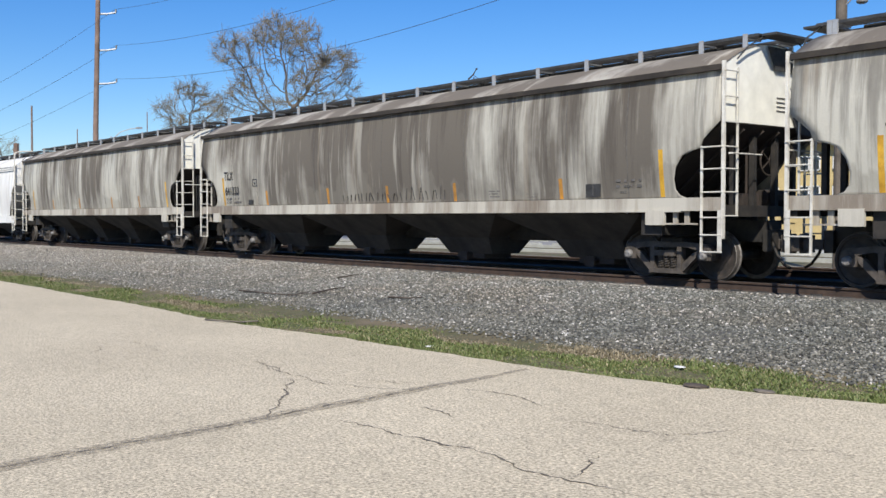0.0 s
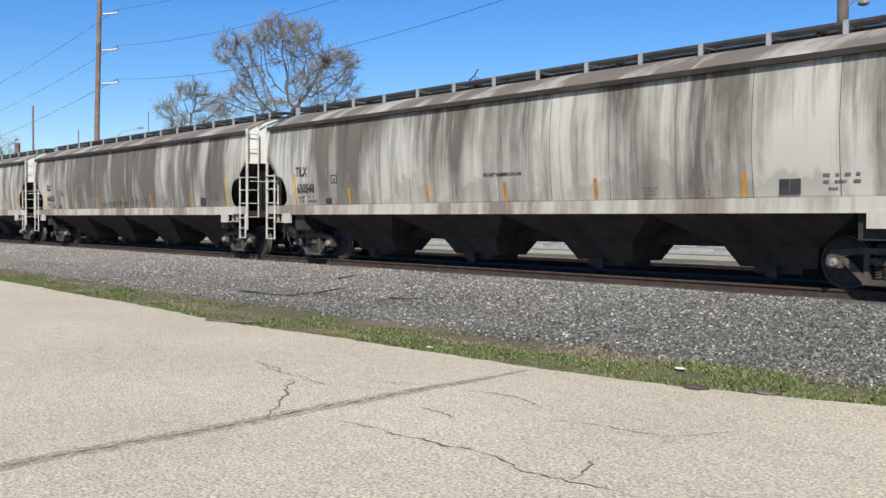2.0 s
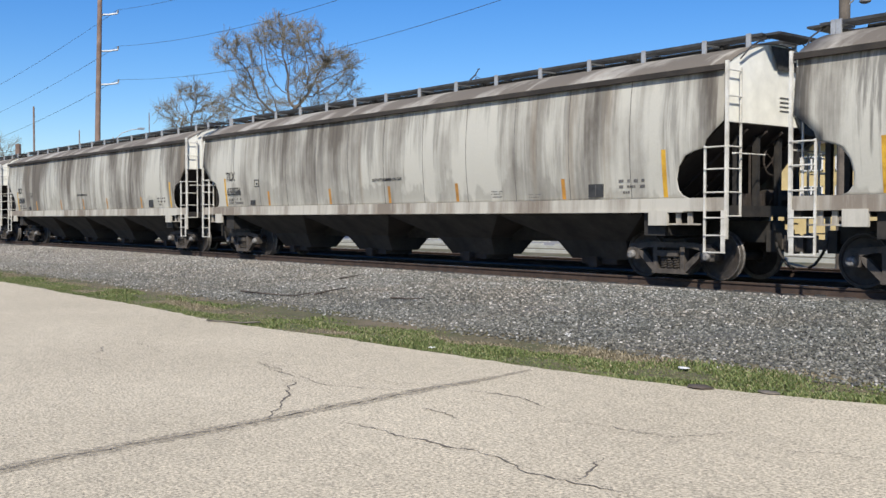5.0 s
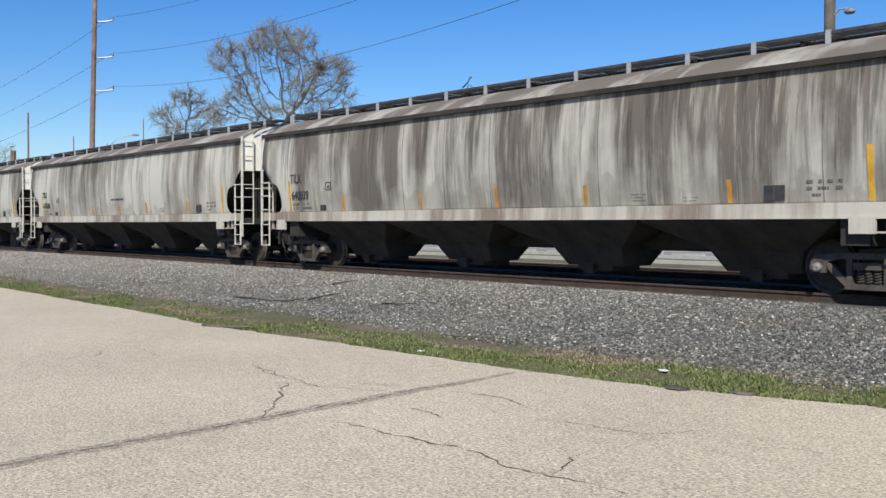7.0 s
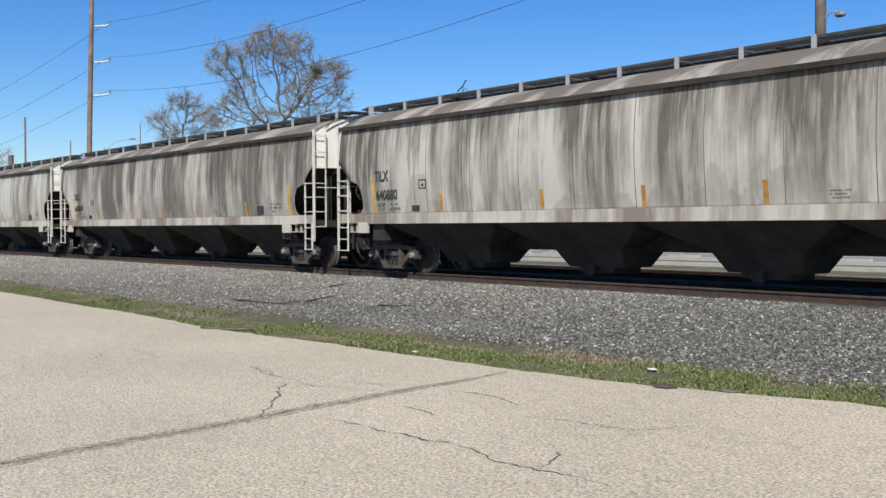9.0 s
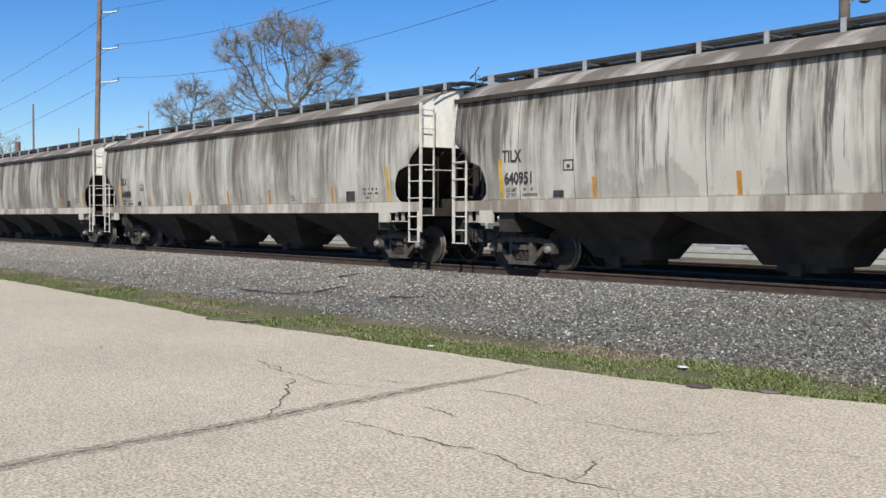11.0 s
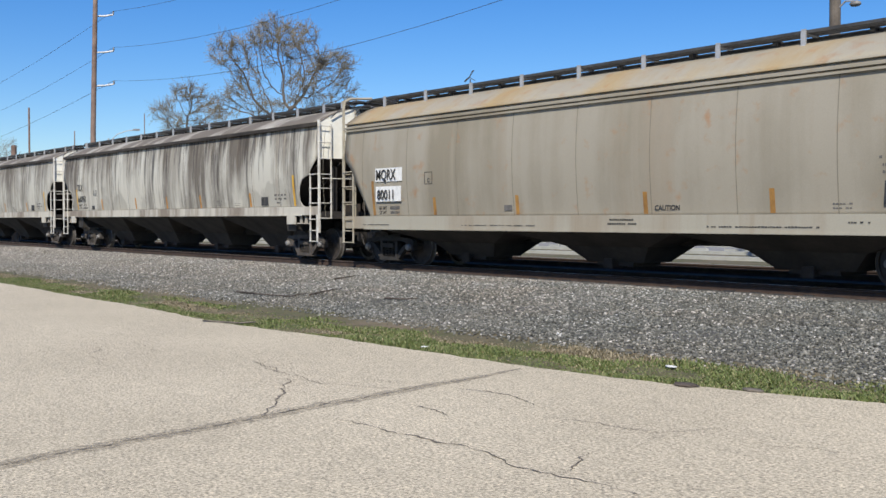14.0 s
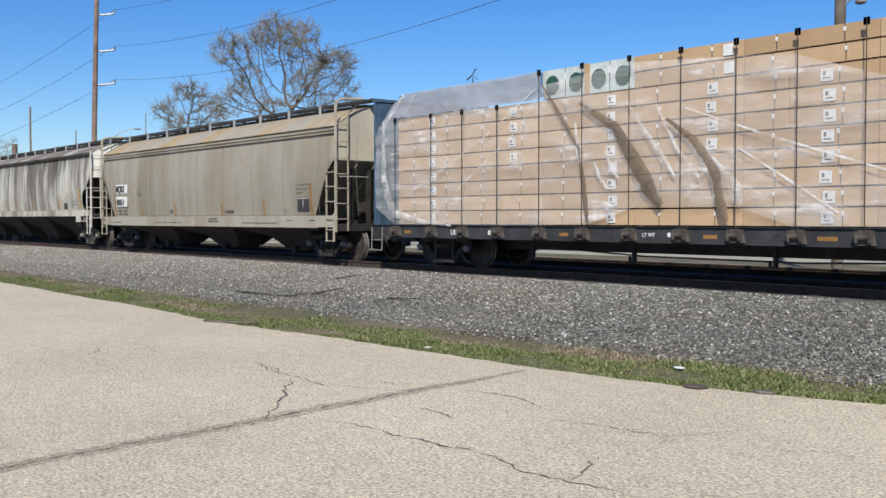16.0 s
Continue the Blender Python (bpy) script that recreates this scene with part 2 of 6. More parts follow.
PROFILE = [(-900, -0.03), (7.0, -0.03), (8.9, -0.025), (9.4, 0.03), (13.6, 0.21), (15.0, 0.26), (24.2, 0.26), (25.8, 0.0), (27.0, -0.03), (900, -0.03)]


def ground_material():
    m, t, b = mat("earth_and_grass", 0.95)
    v = coords(t)
    g = noise_of(t, v, 0.7, 6, 0.65)
    f = noise_of(t, v, 9, 5, 0.7)
    col = ramp(t, g, [(0.35, (0.075, 0.085, 0.03)), (0.52, (0.13, 0.11, 0.06)), (0.68, (0.19, 0.15, 0.10))])
    col = mix(t, 0.5, col, ramp(t, f, [(0.3, 0.4), (0.7, 1.0)]), "MULTIPLY")
    t.links.new(col, b.inputs["Base Color"])
    bump(t, b, f, 0.6, 0.03)
    return m


def ballast_material():
    m, t, b = mat("ballast_bed", 0.9)
    v = coords(t)
    big = noise_of(t, v, 0.5, 4)
    vo = nd(t, "ShaderNodeTexVoronoi", Scale=24.0)
    t.links.new(v, vo.inputs["Vector"])
    col = ramp(t, big, [(0.35, (0.12, 0.115, 0.105)), (0.65, (0.20, 0.19, 0.175))])
    col = mix(t, 0.7, col, ramp(t, vo.outputs["Distance"], [(0.0, 1.0), (0.6, 0.25)]), "MULTIPLY")
    t.links.new(col, b.inputs["Base Color"])
    bump(t, b, vo.outputs["Distance"], 1.0, 0.03)
    return m


def asphalt_material():
    m, t, b = mat("old_asphalt", 0.92)
    v = coords(t)
    grit = nd(t, "ShaderNodeTexVoronoi", Scale=62.0)
    t.links.new(v, grit.inputs["Vector"])
    speck = noise_of(t, v, 40, 4, 0.75)
    mid = noise_of(t, v, 5, 5, 0.65)
    big = noise_of(t, v, 0.35, 4, 0.55)
    col = ramp(t, big, [(0.3, (0.52, 0.452, 0.33)), (0.7, (0.62, 0.542, 0.40))])
    col = mix(t, 0.75, col, ramp(t, speck, [(0.36, 0.22), (0.49, 0.88), (0.64, 1.4)]), "MULTIPLY")
    col = mix(t, 0.5, col, ramp(t, grit.outputs["Color"], [(0.0, 0.30), (0.5, 0.93), (1.0, 1.4)]), "MULTIPLY")
    col = mix(t, 0.45, col, ramp(t, mid, [(0.3, 0.66), (0.7, 1.04)]), "MULTIPLY")
    pits = nd(t, "ShaderNodeTexVoronoi", Scale=17.0)
    t.links.new(v, pits.inputs["Vector"])
    col = mix(t, 0.55, col, ramp(t, math_of(t, "ADD", pits.outputs["Distance"], math_of(t, "MULTIPLY", speck, 0.25)), [(0.20, 0.25), (0.33, 1.0)]), "MULTIPLY")
    t.links.new(col, b.inputs["Base Color"])
    bump(t, b, mix(t, 0.5, grit.outputs["Distance"], speck), 0.7, 0.006)
    return m


def build_ground():
    xs = [-1500, -500, -200, -110] + [-80 + 1.0 * i for i in range(121)] + [60, 110, 200, 500, 1500]
    ys = [-1500, -200, -60, 0, 5, 7.0, 8.0, 8.9, 9.4] + [9.8 + 0.35 * i for i in range(15)] + [15.0, 16.7, 18.3, 20.0, 22.0, 24.2, 25.8, 27, 30, 45, 80, 200, 600, 2500]
    verts, faces = [], []
    for y in ys:
        for x in xs:
            n = 0.025 * noise.noise((x * 0.7, y * 0.9, 0)) if 8.2 < y < 14.5 else 0
            verts.append((x, y, profile(y) + n))
    w = len(xs)
    for j in range(len(ys) - 1):
        for i in range(w - 1):
            faces.append((j * w + i, j * w + i + 1, (j + 1) * w + i + 1, (j + 1) * w + i))
    me = bpy.data.meshes.new("ground")
    me.from_pydata(verts, [], faces)
    me.materials.append(ground_material())
    me.materials.append(ballast_material())
    # bed of the second track: ballast in shadow, put in as a dark colour
    me.materials.append(worn("shaded_bed", (0.02, 0.018, 0.016), (0.07, 0.062, 0.054), 3.0, 0.95, relief=0.8))
    for p in me.polygons:
        if 9.3 < p.center.y < 18.4:
            p.material_index = 1
        elif 18.3 < p.center.y < 25.0:
            p.material_index = 2
    tagged(new("ground", me), "grassy earth with a grey crushed-stone railway bed across it", "ground", kind="structure")

    # parking lot
    xs = [-1200, -400, -150, -80] + [-60 + 0.2 * i for i in range(352)] + [14, 20, 40, 100, 400, 1200]
    verts, faces = [], []
    for x in xs:
        e = edge_y(max(-60, min(10, x)))
        for y in (-1200, -100, -20, 0, 4, 6.5, e - 0.04, e):
            verts.append((x, y, 0.0 if y < e else -0.012))
        verts.append((x, e + 0.02, -0.08))
    for i in range(len(xs) - 1):
        for j in range(8):
            a = i * 9 + j
            faces.append((a, a + 9, a + 10, a + 1))
    me = bpy.data.meshes.new("pavement")
    me.from_pydata(verts, [], faces)
    me.materials.append(asphalt_material())
    lot = tagged(new("pavement", me), "pale worn asphalt parking lot with cracks and a sealed joint", "pavement", kind="structure")
    return lot


lot = build_ground()


def ribbon(points, width, name, material, label, wobble=0.02, z=0.004, step=0.06, ragged=0.85):
    """A crack or a line of sealer on the pavement, uneven in its course and width."""
    rnd = random.Random(len(points) * 31 + int(abs(points[0][0]) * 100))
    pts = []
    for (x0, y0), (x1, y1) in zip(points, points[1:]):
        n = max(2, int(math.hypot(x1 - x0, y1 - y0) / step))
        pts += [(x0 + (x1 - x0) * k / n, y0 + (y1 - y0) * k / n) for k in range(n)]
    pts.append(points[-1])
    verts, faces = [], []
    ox = oy = 0.0
    for k, (x, y) in enumerate(pts):
        x1, y1 = pts[min(k + 1, len(pts) - 1)]
        x0, y0 = pts[max(k - 1, 0)]
        d = math.hypot(x1 - x0, y1 - y0) or 1
        nx, ny = -(y1 - y0) / d, (x1 - x0) / d
        ox = ox * 0.75 + rnd.uniform(-wobble, wobble)
        w = width * rnd.uniform(1 - ragged, 1.0) * 0.5 * min(1, 0.3 + 3 * k / len(pts), 0.3 + 3 * (len(pts) - 1 - k) / len(pts))
        verts += [(x + nx * (ox + w), y + ny * (ox + w), z), (x + nx * (ox - w), y + ny * (ox - w), z)]
    for k in range(len(pts) - 1):
        faces.append((2 * k, 2 * k + 1, 2 * k + 3, 2 * k + 2))
    me = bpy.data.meshes.new(name)
    me.from_pydata(verts, [], faces)
    me.materials.append(material)
    return part(name, me, material, lot, label)


def stones(name, spots, size, seed, materials, label, category, tall=0.7):
    """Many loose stones as one mesh, each a lopsided eight-faced lump."""
    rng = np.random.default_rng(seed)
    n = len(spots)
    base = np.array([(1, 0, 0), (-1, 0, 0), (0, 1, 0), (0, -1, 0), (0, 0, 1), (0, 0, -1)], float)
    tri = np.array([(0, 2, 4), (2, 1, 4), (1, 3, 4), (3, 0, 4), (2, 0, 5), (1, 2, 5), (3, 1, 5), (0, 3, 5)])
    s = np.broadcast_to(size, n)[:, None, None] * rng.uniform(0.5, 1.25, (n, 1, 1)) * rng.uniform(0.65, 1.3, (n, 6, 1))
    p = base[None] * s
    q = rng.normal(size=(n, 4))
    q /= np.linalg.norm(q, axis=1, keepdims=True)
    w, x, y, z = q.T
    r = np.stack([1 - 2 * (y * y + z * z), 2 * (x * y - w * z), 2 * (x * z + w * y), 2 * (x * y + w * z), 1 - 2 * (x * x + z * z), 2 * (y * z - w * x),
                  2 * (x * z - w * y), 2 * (y * z + w * x), 1 - 2 * (x * x + y * y)], 1).reshape(n, 3, 3)
    p = np.einsum("nij,nkj->nki", r, p)
    p[:, :, 2] *= tall
    p += spots[:, None, :]
    faces = (tri[None] + 6 * np.arange(n)[:, None, None]).reshape(-1, 3)
    me = bpy.data.meshes.new(name)
    me.vertices.add(6 * n)
    me.vertices.foreach_set("co", p.reshape(-1).astype(np.float32))
    me.loops.add(faces.size)
    me.loops.foreach_set("vertex_index", faces.reshape(-1).astype(np.int32))
    me.polygons.add(len(faces))
    me.polygons.foreach_set("loop_start", np.arange(0, faces.size, 3, dtype=np.int32))
    me.update(calc_edges=True)
    for m in materials:
        me.materials.append(m)
    return tagged(new(name, me), label, category, kind="stuff")


def stone_material(name, dark, mid, light):
    m, t, b = mat(name, 0.85)
    g = t.nodes.new("ShaderNodeNewGeometry")
    col = ramp(t, g.outputs["Random Per Island"], [(0.0, dark), (0.55, mid), (0.95, light), (1.0, (0.58, 0.56, 0.53))])
    patch = noise_of(t, coords(t), 0.45, 4)
    col = mix(t, 0.6, col, ramp(t, patch, [(0.35, (0.95, 0.86, 0.76)), (0.62, (1, 1.02, 1.03))]), "MULTIPLY")
    # dusty, paler stone further along the line
    sep = t.nodes.new("ShaderNodeSeparateXYZ")
    t.links.new(coords(t), sep.inputs[0])
    dust = math_of(t, "ADD", math_of(t, "MULTIPLY", sep.outputs[0], -0.035), math_of(t, "SUBTRACT", noise_of(t, coords(t), 0.35, 4), 0.85), True)
    col = mix(t, math_of(t, "MULTIPLY", dust, 0.42), col, (0.30, 0.27, 0.225))
    f = noise_of(t, coords(t), 40, 3)
    col = mix(t, 0.4, col, ramp(t, f, [(0.3, 0.5), (0.7, 1.0)]), "MULTIPLY")
    t.links.new(col, b.inputs["Base Color"])
    return m


def build_stones():
    rng = np.random.default_rng(4)
    spots = []
    for x0, x1, per in ((-14, -2, 850), (-24, -14, 560), (-42, -24, 290), (-80, -42, 70), (-2, 6, 120)):
        n = int((x1 - x0) * 5.9 * per)
        x, y = rng.uniform(x0, x1, n), rng.uniform(9.15, 15.35, n)
        y = 9.0 + (y - 9.15) + 0.25 * np.abs(rng.normal(size=n)) * (y < 9.8)
        z = np.interp(y, [a for a, _ in PROFILE], [b for _, b in PROFILE]) + rng.uniform(-0.004, 0.018, n)
        spots.append(np.stack([x, y, z], 1))
    n = 9000
    y = rng.uniform(16.2, 18.3, n)
    spots.append(np.stack([rng.uniform(-50, 4, n), y, np.full(n, 0.262)], 1))
    spots = np.concatenate(spots)
    stones("ballast_stones", spots, 0.0265 * (1 + np.clip(-14 - spots[:, 0], 0, 30) * 0.025), 5,
           [stone_material("ballast_stone", (0.052, 0.053, 0.046), (0.128, 0.129, 0.113), (0.27, 0.265, 0.235))],
           "loose grey crushed ballast stones beside the rails", "ballast")
    # larger pale stones shed along the foot of the rails
    n = 22000
    x, y = -9 - 42 * rng.random(n) ** 1.25, 15.4 - 4.4 * rng.random(n) ** 1.5
    thin = np.array([noise.noise((a * 0.35, b * 0.8, 3)) for a, b in zip(x, y)]) + 0.75 - 0.9 * np.clip((x + 15) / 8, 0, 0.85) > rng.random(n) * 1.2
    z = np.interp(y, [a for a, _ in PROFILE], [b for _, b in PROFILE]) + 0.012
    stones("pale_stones", np.stack([x, y, z], 1)[thin], 0.032 * (1 + np.clip(-14 - x[thin], 0, 30) * 0.02), 8,
           [stone_material("pale_stone", (0.12, 0.11, 0.095), (0.27, 0.25, 0.22), (0.50, 0.48, 0.44))],
           "pale grey and whitish ballast stones beside the rails", "ballast")


build_stones()


def blades(name, spots, height, seed, stops, label):
    """Grass as thin bent blades, two triangles each, in one mesh."""
    rng = np.random.default_rng(seed)
    n = len(spots)
    h = height * rng.uniform(0.35, 1.2, n) * spots[:, 3]
    a = rng.uniform(0, 2 * np.pi, n)
    lean = rng.uniform(0.1, 0.9, n) * h
    w = 0.006 + 0.006 * rng.random(n)
    dx, dy = np.cos(a), np.sin(a)
    p = np.zeros((n, 4, 3))
    p[:, 0] = spots[:, :3] + np.stack([-dy * w, dx * w, 0 * w], 1)
    p[:, 1] = spots[:, :3] + np.stack([dy * w, -dx * w, 0 * w], 1)
    p[:, 2] = spots[:, :3] + np.stack([dx * lean * 0.35 + dy * w * 0.8, dy * lean * 0.35 - dx * w * 0.8, h * 0.6], 1)
    p[:, 3] = spots[:, :3] + np.stack([dx * lean, dy * lean, h], 1)
    tri = np.array([(0, 1, 2), (0, 2, 3)])
    faces = (tri[None] + 4 * np.arange(n)[:, None, None]).reshape(-1, 3)
    me = bpy.data.meshes.new(name)
    me.vertices.add(4 * n)
    me.vertices.foreach_set("co", p.reshape(-1).astype(np.float32))
    me.loops.add(faces.size)
    me.loops.foreach_set("vertex_index", faces.reshape(-1).astype(np.int32))
    me.polygons.add(len(faces))
    me.polygons.foreach_set("loop_start", np.arange(0, faces.size, 3, dtype=np.int32))
    me.update(calc_edges=True)
    m, t, b = mat(name + "_green", 0.7)
    g = t.nodes.new("ShaderNodeNewGeometry")
    t.links.new(ramp(t, g.outputs["Random Per Island"], stops), b.inputs["Base Color"])
    me.materials.append(m)
    return tagged(new(name, me), label, "grass", kind="stuff")


def build_grass():
    rng = np.random.default_rng(9)
    n = 340000
    x = -1.0 - 49 * rng.random(n) ** 1.5
    e = np.array([edge_y(v) for v in x])
    u = rng.random(n)
    y = e - 0.02 + 1.5 * u
    clump = np.array([noise.noise((a * 0.9, b * 1.6, 7)) for a, b in zip(x, y)])
    fade = np.clip(1.6 - 1.5 * u, 0.2, 1)
    dry = np.array([noise.noise((a * 0.45, b * 1.3, 21)) for a, b in zip(x, y)]) + 0.55 * u
    keep = np.maximum(clump + 0.34, 0.16) * fade * 1.6 > rng.random(n) * 0.9
    z = np.interp(y, [a for a, _ in PROFILE], [b for _, b in PROFILE])
    tall = np.clip(0.5 + clump * 1.5, 0.2, 1.6)
    spots = np.stack([x, y, z, tall], 1)
    straw = dry > 0.36 + 0.25 * rng.random(n)
    blades("verge_grass", spots[keep & ~straw], 0.058, 3,
           [(0.0, (0.050, 0.070, 0.018)), (0.45, (0.105, 0.140, 0.036)), (0.8, (0.155, 0.175, 0.058)), (1.0, (0.28, 0.24, 0.14))],
           "short patchy green grass and weeds along the pavement edge")
    blades("dry_grass", spots[keep & straw], 0.04, 6,
           [(0.0, (0.10, 0.085, 0.05)), (0.5, (0.20, 0.165, 0.10)), (1.0, (0.33, 0.28, 0.19))],
           "dry straw-coloured grass between the verge and the ballast")


build_grass()


# ---- track ----
def build_track():
    def rail(bm):
        pr = [(-0.07, 0), (0.07, 0), (0.07, 0.012), (0.012, 0.03), (0.009, 0.125), (0.036, 0.14), (0.036, 0.168), (0.025, 0.176), (-0.025, 0.176), (-0.036, 0.168), (-0.036, 0.14), (-0.009, 0.125), (-0.012, 0.03), (-0.07, 0.012)]
        a = [bm.verts.new((-320, y, z)) for y, z in pr]
        b = [bm.verts.new((320, y, z)) for y, z in pr]
        for i in range(len(pr)):
            bm.faces.new((a[i], a[(i + 1) % len(pr)], b[(i + 1) % len(pr)], b[i]))
    for y in (-0.7525, 0.7525, 3.75, 5.25):
        bm = bmesh.new()
        rail(bm)
        r = part("rail", bm, M["rail_rust"])
        r.location = (0, TRACK_Y + y, RAIL_Z - 0.176)
        r.data.materials.append(M["tread"])
        for p in r.data.polygons:
            if y < 0 and p.normal.z > 0.95 and p.center.z > 0.17:
                p.material_index = 1
        tagged(r, "rusty steel rail with a worn bright head", "rail", "running rails", "structure")
    bm = bmesh.new()
    box(bm, -0.115, 0.115, -1.30, 1.30, -0.16, 0.0)
    bmesh.ops.bevel(bm, geom=bm.edges, offset=0.012, segments=1)
    tie = finish(bm, "tie", M["tie_wood"])
    bm = bmesh.new()
    box(bm, -0.1, 0.1, -0.19, 0.19, 0, 0.014)
    for sx in (-0.06, 0.06):
        for sy in (-0.1, 0.1):
            box(bm, sx - 0.015, sx + 0.015, sy - 0.015, sy + 0.015, 0.014, 0.045)
    plate = finish(bm, "tie_plate", M["rail_rust"])
    # black block standing in for the shadow dash beside each tie plate
    bm = bmesh.new()
    box(bm, -0.10, 0.10, -0.05, 0.03, -0.01, 0.05)
    shadow_dash = finish(bm, "plate_shadow", M["stencil"])
    rnd = random.Random(2)
    bed = tagged(new("track_ties"), "weathered wooden railway ties under rusty rails", "railway ties", kind="structure")
    k = 0
    x = -80.0
    while x < 25:
        t = part("tie", tie, M["tie_wood"], bed)
        t.location, t.rotation_euler = (x + rnd.uniform(-0.03, 0.03), TRACK_Y + rnd.uniform(-0.08, 0.08), RAIL_Z - 0.19 + rnd.uniform(-0.012, 0.004)), (0, 0, rnd.uniform(-0.02, 0.02))
        for y in (-0.7525, 0.7525):
            q = part("tie_plate", plate, M["rail_rust"], t)
            q.location = (0, y, 0.0)
        q = part("plate_shadow", shadow_dash, M["stencil"], t)
        q.location = (0.16, -0.86, 0.0)
        if x > -60:
            t = part("tie", tie, M["tie_wood"], bed)
            t.location = (x, TRACK_Y + 4.5, RAIL_Z - 0.195)
        x += 0.52


build_track()


# ---- cracks and sealed joint in the lot ----
def build_cracks():
    tar = worn("joint_sealer", (0.21, 0.185, 0.14), (0.36, 0.315, 0.24), 22.0, 0.95, fine=70)
    tt = tar.node_tree                                   # worn through to the asphalt in places
    bare, veil = tt.nodes.new("ShaderNodeBsdfTransparent"), tt.nodes.new("ShaderNodeMixShader")
    tt.links.new(ramp(tt, noise_of(tt, coords(tt), 14, 5, 0.75), [(0.36, 0.0), (0.64, 0.55)]), veil.inputs[0])
    tt.links.new(bare.outputs[0], veil.inputs[1])
    tt.links.new(tt.nodes["Principled BSDF"].outputs[0], veil.inputs[2])
    tt.links.new(veil.outputs[0], tt.nodes["Material Output"].inputs["Surface"])
    dark = worn("crack_shadow", (0.06, 0.052, 0.043), (0.22, 0.19, 0.155), 9.0, 0.95)
    ribbon([(-6.2, -0.2), (-6.62, 1.2), (-6.85, 1.95), (-7.05, 3.0), (-7.2, 4.02), (-7.5, 5.6), (-7.8, 7.42)], 0.26, "joint_sealer", tar, "worn grey sealed joint", 0.012, 0.004, 0.06, 0.3)
    ribbon([(-6.2, -0.2), (-6.62, 1.2), (-6.85, 1.95), (-7.05, 3.0), (-7.2, 4.02), (-7.5, 5.6), (-7.8, 7.42)], 0.022, "crack", dark, "", 0.022, 0.007)
    for pts, w in (CRACKS):
        ribbon(pts, w * 0.85, "crack", dark, "", 0.030, 0.005, 0.05)
    # a fallen twig, litter and a clod at the pavement's edge
    bm = bmesh.new()
    tube(bm, [(-14.6, 7.05, 0.02), (-14.2, 7.12, 0.03), (-13.9, 7.3, 0.02), (-13.6, 7.42, 0.05)], 0.014, 5)
    tagged(part("twig", bm, dark), "thin dark twig lying at the pavement edge", "twig")
    for line in [[(-19.07, 9.97), (-17.89, 9.9), (-17.16, 10.11), (-17.23, 10.53)], [(-17.06, 10.49), (-17.35, 11.13), (-17.62, 11.6)], [(-15.24, 10.99), (-14.58, 11.01), (-14.67, 11.31)], [(-19.75, 12.81), (-19.97, 13.59)]]:
        bm = bmesh.new()
        tube(bm, [(x, y, profile(y) + 0.04 + 0.02 * (k % 2)) for k, (x, y) in enumerate(line)], 0.02, 5, 0.008)
        tagged(part("twig", bm, M["tie_wood"]), "dark broken branch lying on the ballast", "twig")
    rnd = random.Random(8)
    for x, y, r, m in ((-6.02, 7.86, 0.09, M["tie_wood"]), (-5.45, 8.1, 0.07, dark), (-6.9, 8.75, 0.05, M["placard_white"]), (-9.55, 9.75, 0.06, M["placard_white"]), (-9.9, 7.75, 0.05, M["placard_white"])):
        bm = bmesh.new()
        bmesh.ops.create_icosphere(bm, subdivisions=2, radius=r)
        for v in bm.verts:
            v.co *= 1 + 0.35 * noise.noise(v.co * 14 + Vector((x, y, 0)))
            v.co.z *= 0.22
            v.co.x *= 1.5
        o = part("litter" if m is M["placard_white"] else "clod", bm, m)
        o.location = (x, y, max(0.0, profile(y)) + r * 0.16)
        tagged(o, "scrap of white litter in the grass" if m is M["placard_white"] else "flat clod of dark earth on the pavement", "litter" if m is M["placard_white"] else "clod")


CRACKS = [([(-7.15, 3.99), (-7.56, 4.25), (-7.74, 4.45), (-8.0, 4.67), (-8.45, 4.9), (-8.77, 5.15)], 0.03),
          ([(-10.15, 5.47), (-9.47, 5.31), (-8.86, 5.28), (-8.24, 5.28), (-7.7, 5.55), (-7.47, 5.84)], 0.018),
          ([(-6.75, 4.38), (-6.16, 4.44), (-5.63, 4.5), (-5.19, 4.54), (-4.82, 4.45), (-4.4, 4.51), (-4.08, 4.55), (-3.76, 4.56)], 0.03),
          ([(-7.28, 6.08), (-6.89, 6.23), (-6.46, 6.17), (-6.18, 6.0)], 0.022),
          ([(-6.85, 5.23), (-6.55, 5.21), (-6.33, 5.18)], 0.025),
          ([(-11.81, 4.28), (-12.56, 4.7)], 0.025),
          ([(-11.71, 4.25), (-11.13, 4.22)], 0.015),
          ([(-12.7, 5.19), (-11.45, 4.99)], 0.018),
          ([(-10.13, 5.5), (-9.19, 5.34)], 0.02),
          ([(-5.82, 5.68), (-5.47, 5.83), (-4.99, 5.92), (-4.77, 5.98), (-4.64, 6.27), (-4.56, 6.64)], 0.016),
          ([(-4.19, 6.17), (-3.82, 6.35), (-3.43, 6.45)], 0.014),
          ([(-19.01, 5.25), (-18.3, 5.61)], 0.02),
          ([(-4.4, 4.51), (-4.65, 4.91), (-4.73, 5.07)], 0.018),
          ([(-8.36, 5.68), (-7.98, 5.82), (-7.81, 5.93)], 0.014)]
build_cracks()


# ---- rolling stock ----
WHEEL_R = 0.457


